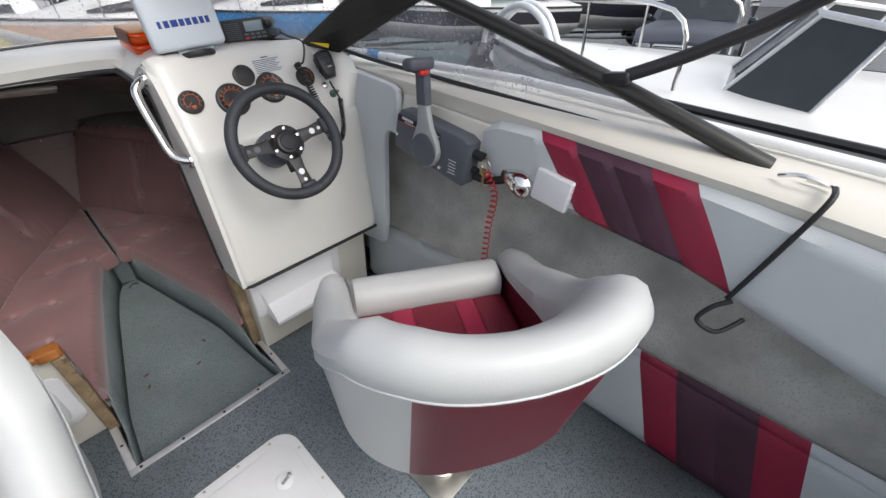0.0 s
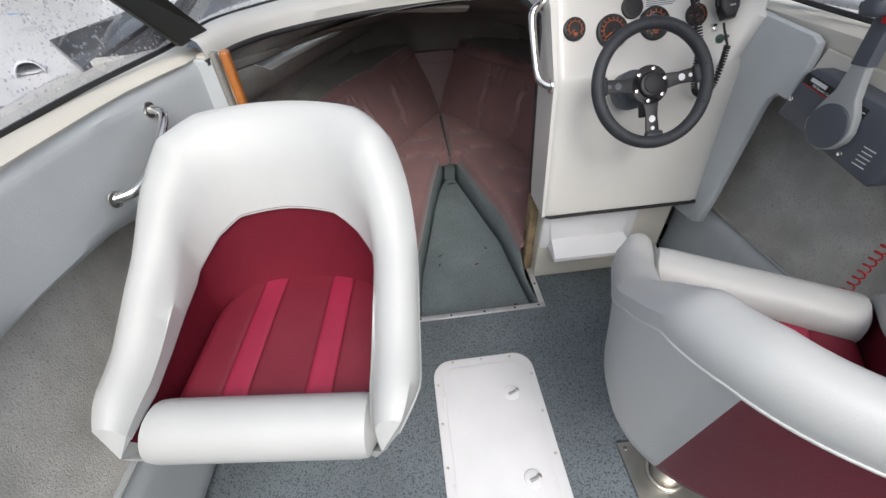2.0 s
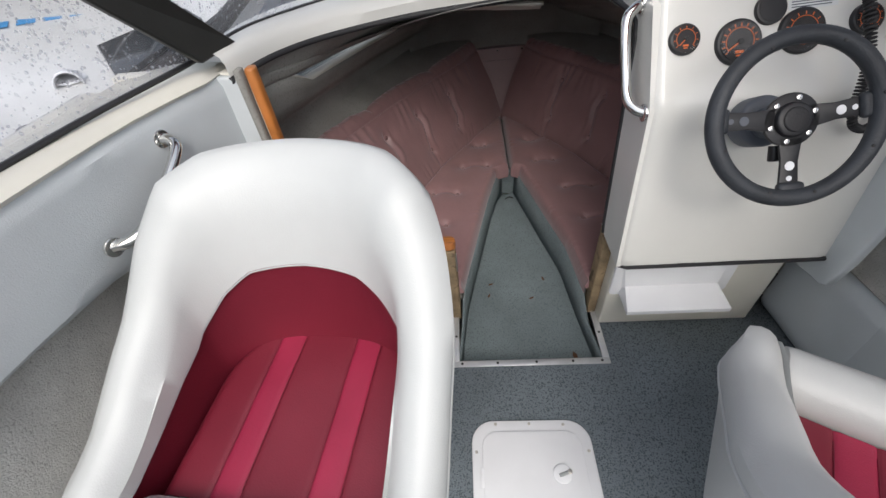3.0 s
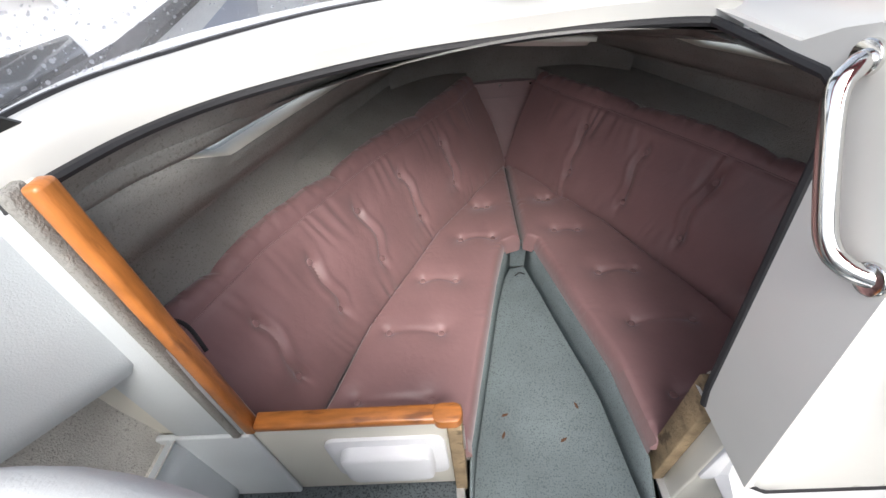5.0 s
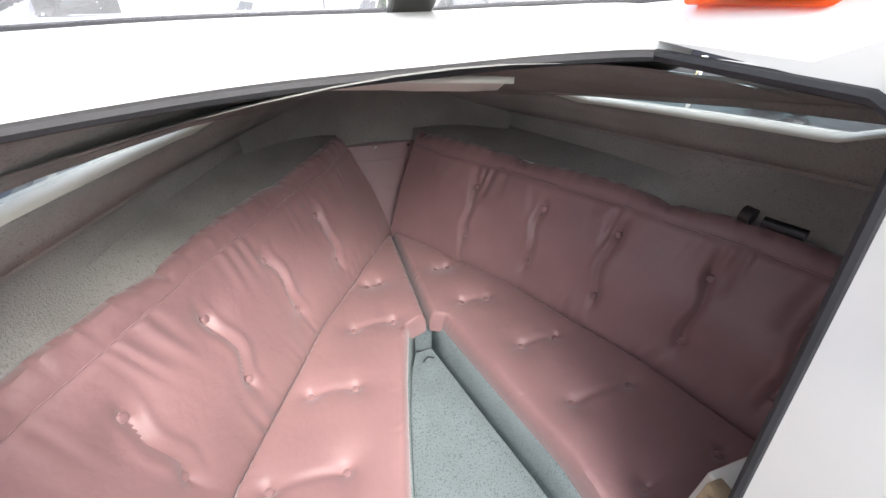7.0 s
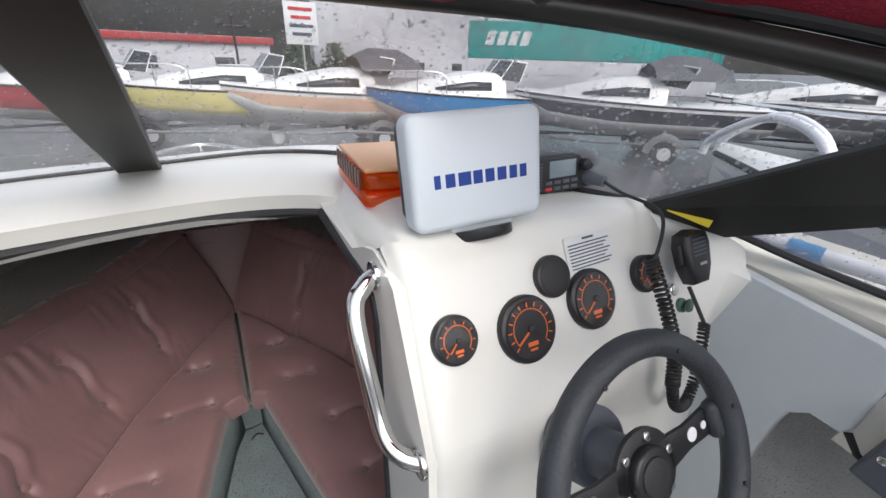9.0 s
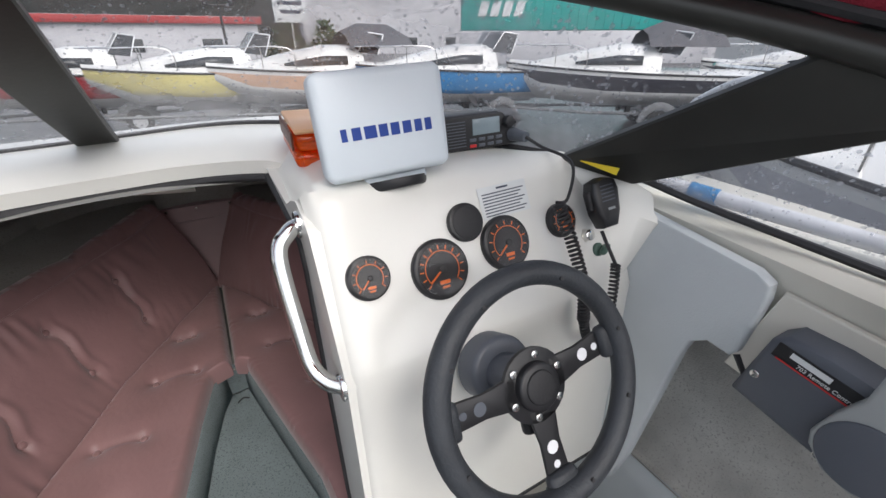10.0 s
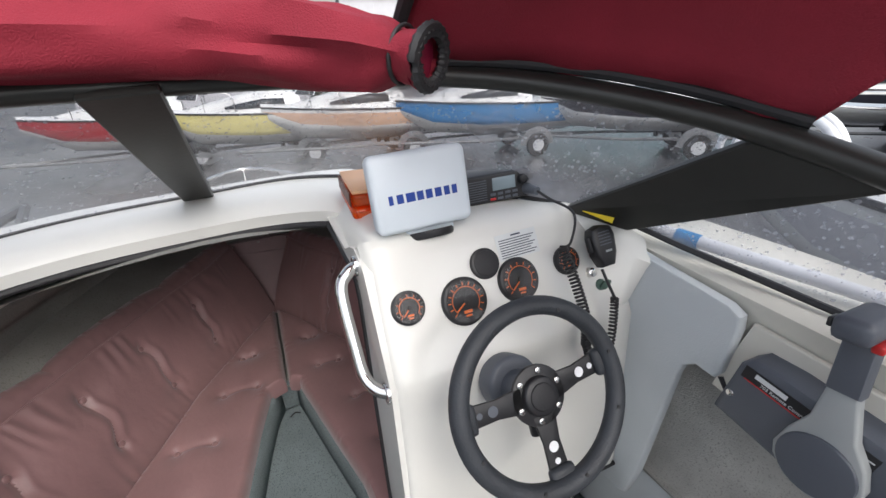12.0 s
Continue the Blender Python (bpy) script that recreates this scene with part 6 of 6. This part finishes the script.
tagged(plug2, "dark round drain plug in the white deck", "plug", group="deck plugs")
copy_thing(plug2, pose(-1.27, 0.18, 0.862, 0, 4, 0))
white_rail = empty("bow_pulpit")
tagged(white_rail, "white tubular bow pulpit on the boat alongside", "rail")
for o in (0.0, 0.2):
    tube("tube", smooth_path([(3.25 + o, 0.75 + o * 0.3, 0.50), (3.25 + o, 0.95 + o * 0.3, 0.80), (3.45 + o, 1.35 + o * 0.2, 0.84), (3.62 + o, 1.75, 0.60), (3.63 + o, 1.80, 0.45)], 6), 0.03, WHITEP, white_rail, n=10)

# dark four-wheel drive
car = empty("parked_car", YARD @ pose(11.9, 1.8, 0, 0, 0, 98))
tagged(car, "dark grey four-wheel drive parked beyond the boats", "car")
CARP = paint("charcoal car paint", (0.025, 0.03, 0.04), 0.2)
sect = [(-2.35, 0.95, 0.95), (-2.25, 1.02, 1.0), (-1.9, 1.1, 1.78), (-0.2, 1.12, 1.82), (0.55, 1.12, 1.15), (1.9, 1.08, 1.08), (2.3, 0.98, 0.9), (2.4, 0.9, 0.6)]
sheet("body", [[(-w * 0.86, y, 0.38), (-w * 0.88, y, 0.75), (-w * 0.86, y, min(h, 1.08)), (-w * 0.70, y, h), (0, y, h + 0.05), (w * 0.70, y, h), (w * 0.86, y, min(h, 1.08)), (w * 0.88, y, 0.75), (w * 0.86, y, 0.38)] for y, w, h in sect], CARP, car)
mesh_ob("windscreen", [(-0.76, 0.57, 1.19), (0.76, 0.57, 1.19), (0.70, -0.14, 1.80), (-0.70, -0.14, 1.80)], [(0, 1, 2, 3)], DARKGLASS, car, smooth=False)
prism("grille", rounded(0.9, 0.22, 0.05), 0.03, CHROME, axes((0, 2.36, 0.78), (1, 0, 0), (0, 1, 0.1)), car, 0.01)
for k in range(4):
    box("grille_slat", (0.84, 0.02, 0.02), BLACKP, pose(0, 2.405, 0.70 + 0.05 * k), car, 0.004)
for sx in (-1, 1):
    prism("headlamp", rounded(0.34, 0.16, 0.05), 0.03, GREYP, axes((sx * 0.66, 2.32, 0.80), (1, 0, 0), (0.2 * sx, 1, 0.2)), car, 0.01)
    for yy in (-1.45, 1.45):
        disc("tyre", 0.38, 0.24, TYRE, axes((sx * 0.90 - 0.12, yy, 0.38), (0, 1, 0), (1, 0, 0)), car, 24, 0.05)
        disc("wheel_rim", 0.24, 0.26, ALU, axes((sx * 0.90 - 0.13, yy, 0.38), (0, 1, 0), (1, 0, 0)), car, 18, 0.01)
    box("mirror", (0.16, 0.12, 0.14), CARP, pose(sx * 1.05, 0.35, 1.18), car, 0.04)

# dark car on the port side, seen through the wet screen
car2 = copy_thing(car, YARD @ pose(-6.4, 3.4, 0, 0, 0, 40))
car2["label"] = "dark wet car parked past the neighbouring boat"

# buildings behind the row
WALLG = material("pale grey cladding", (0.50, 0.50, 0.52), 0.7, var=0.08, scale=0.5)
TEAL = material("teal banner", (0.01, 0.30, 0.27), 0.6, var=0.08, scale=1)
ROOFR = material("red roof edge", (0.35, 0.04, 0.04), 0.6, var=0.1)


def shed(x, y, w, d, h, mat, trim_mat, label, turn=0):
    s = empty("shed", YARD @ pose(x, y, 0, 0, 0, turn))
    box("walls", (w, d, h), mat, pose(0, 0, h / 2), s, 0.02)
    box("roof", (w + 0.6, d + 0.6, 0.25), mat, pose(0, 0, h + 0.12), s, 0.03)
    box("fascia", (w + 0.7, 0.1, 0.55), trim_mat, pose(0, -d / 2 - 0.33, h - 0.05), s, 0.01)
    for k in range(int(w // 3)):
        box("wall_rib", (0.06, 0.05, h), mat, pose(-w / 2 + 1.5 + 3 * k, -d / 2 - 0.02, h / 2), s, 0.01)
    for k in range(int(w // 6)):
        box("window", (1.6, 0.06, 1.0), DARKGLASS, pose(-w / 2 + 3 + 6 * k, -d / 2 - 0.02, 1.6), s, 0.02)
    tagged(s, label, "building")
    return s


shed(-3.5, 50, 19, 10, 3.6, WALLG, ROOFR, "low grey shed with a red roof edge", 2)
shed(32, 66, 34, 12, 12.0, WALLG, WALLG, "tall pale grey clad warehouse", -10)
shed(40, 6, 14, 10, 5.0, WALLG, ROOFR, "grey shed behind the yard", -80)
shed(-30, 40, 18, 10, 4.5, WALLG, ROOFR, "grey shed at the yard's edge", 35)
shed(0, -26, 40, 8, 6.0, WALLG, WALLG, "long grey warehouse behind the boat", 180)
# teal depot banner built as a container; the grey box under it is added support
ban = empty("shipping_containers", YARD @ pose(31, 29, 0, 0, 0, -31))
tagged(ban, "teal depot banner built as a container with a plain white logo, on an added grey base", "container")
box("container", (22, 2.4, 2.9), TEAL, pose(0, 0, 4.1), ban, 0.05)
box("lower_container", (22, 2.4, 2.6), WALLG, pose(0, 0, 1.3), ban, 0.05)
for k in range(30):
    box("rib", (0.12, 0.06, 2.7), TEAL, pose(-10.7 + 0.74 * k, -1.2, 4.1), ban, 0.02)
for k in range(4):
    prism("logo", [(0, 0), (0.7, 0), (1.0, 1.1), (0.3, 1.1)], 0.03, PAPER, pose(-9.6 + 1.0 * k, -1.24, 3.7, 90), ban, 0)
sign = empty("roadside_sign", YARD @ pose(9.2, 45, 0))
tagged(sign, "white advertising sign on a post", "sign")
tube("post", [(0, 0, 0), (0, 0, 4.0)], 0.10, STEEL, sign, n=10)
box("board", (3.0, 0.14, 3.6), PAPER, pose(0, -0.1, 5.2), sign, 0.02)
for k in range(4):
    box("print", (2.2 - 0.4 * (k % 2), 0.03, 0.28), RED if k < 2 else INK, pose(0, -0.19, 6.4 - 0.7 * k), sign, 0)
lamp = empty("light_pole", YARD @ pose(2.9, 40, 0))
tagged(lamp, "dark floodlight pole over the boat yard", "light pole")
tube("pole", [(0, 0, 0), (0, 0, 5.2)], 0.10, BLACKP, lamp, n=10)
tube("arm", [(-0.9, 0, 4.4), (0.9, 0, 4.4)], 0.07, BLACKP, lamp, n=8)
for sx in (-0.9, 0.0, 0.9):
    box("flood", (0.4, 0.3, 0.45), BLACKP, pose(sx, -0.05, 4.6 + (0.5 if sx == 0 else 0)), lamp, 0.03)
# low hedge and fence line of far trees
TREE = material("far foliage", (0.05, 0.075, 0.04), 0.9, var=0.4, scale=1.5, bump=0.6, bscale=8)
tv, tf = [], []
tr = random.Random(3)
for k in range(900):
    cx, cy = 4 + 14 * tr.random(), 56 + 3 * tr.random()
    cz = 4.2 * tr.random() ** 0.7 * (0.6 + 0.4 * math.sin(cx * 1.3))
    r = 0.25 + 0.35 * tr.random()
    b0 = len(tv)
    for q in range(4):
        g = tr.random() * 6.28
        tv.append((cx + r * math.cos(g + q * 1.57), cy + r * math.sin(g + q * 1.57) * 0.6, cz + r * (tr.random() - 0.5) * 2))
    tf += [(b0, b0 + 1, b0 + 2), (b0, b0 + 2, b0 + 3)]
hedge = mesh_ob("tree_belt", tv, tf, TREE, smooth=False)
hedge.matrix_world = YARD
tagged(hedge, "dull green belt of trees behind the yard", "trees", kind="stuff")

# wear and small marks
scuff = prism("scuff_mark", [(-0.012, 0), (-0.004, 0.005), (0.006, 0.003), (0.013, 0.0), (0.004, -0.004), (-0.006, -0.003)], 0.001, BROWN, pose(0.03, 0.32, -0.0705, 0, 0, 30), None, 0)
tagged(scuff, "rusty mark on the footwell carpet", "stain")
for x, y, a in ((-0.13, 0.40, 20), (-0.14, 0.34, 70), (0.09, 0.42, 110)):
    copy_thing(scuff, pose(x, y, -0.0705, 0, 0, a))
crumb = prism("dry_crumb", [(-0.012, -0.003), (0.0, -0.005), (0.012, 0.0), (0.004, 0.005), (-0.008, 0.004)], 0.002, BROWN, pose(0.90, -0.93, 0.336, 0, 0, 20), None, 0)
tagged(crumb, "brown leaf crumb in the carpeted side pocket", "leaf")
rust = prism("rust_spot", [(-0.02, -0.004), (0.0, -0.006), (0.022, -0.002), (0.012, 0.005), (-0.012, 0.004)], 0.0012, RUST, axes((-0.13, 0.80, 0.889), (1, 0, 0), (0, -0.3, -1)), None, 0)
tagged(rust, "rust stain on the cabin ceiling lip", "stain")
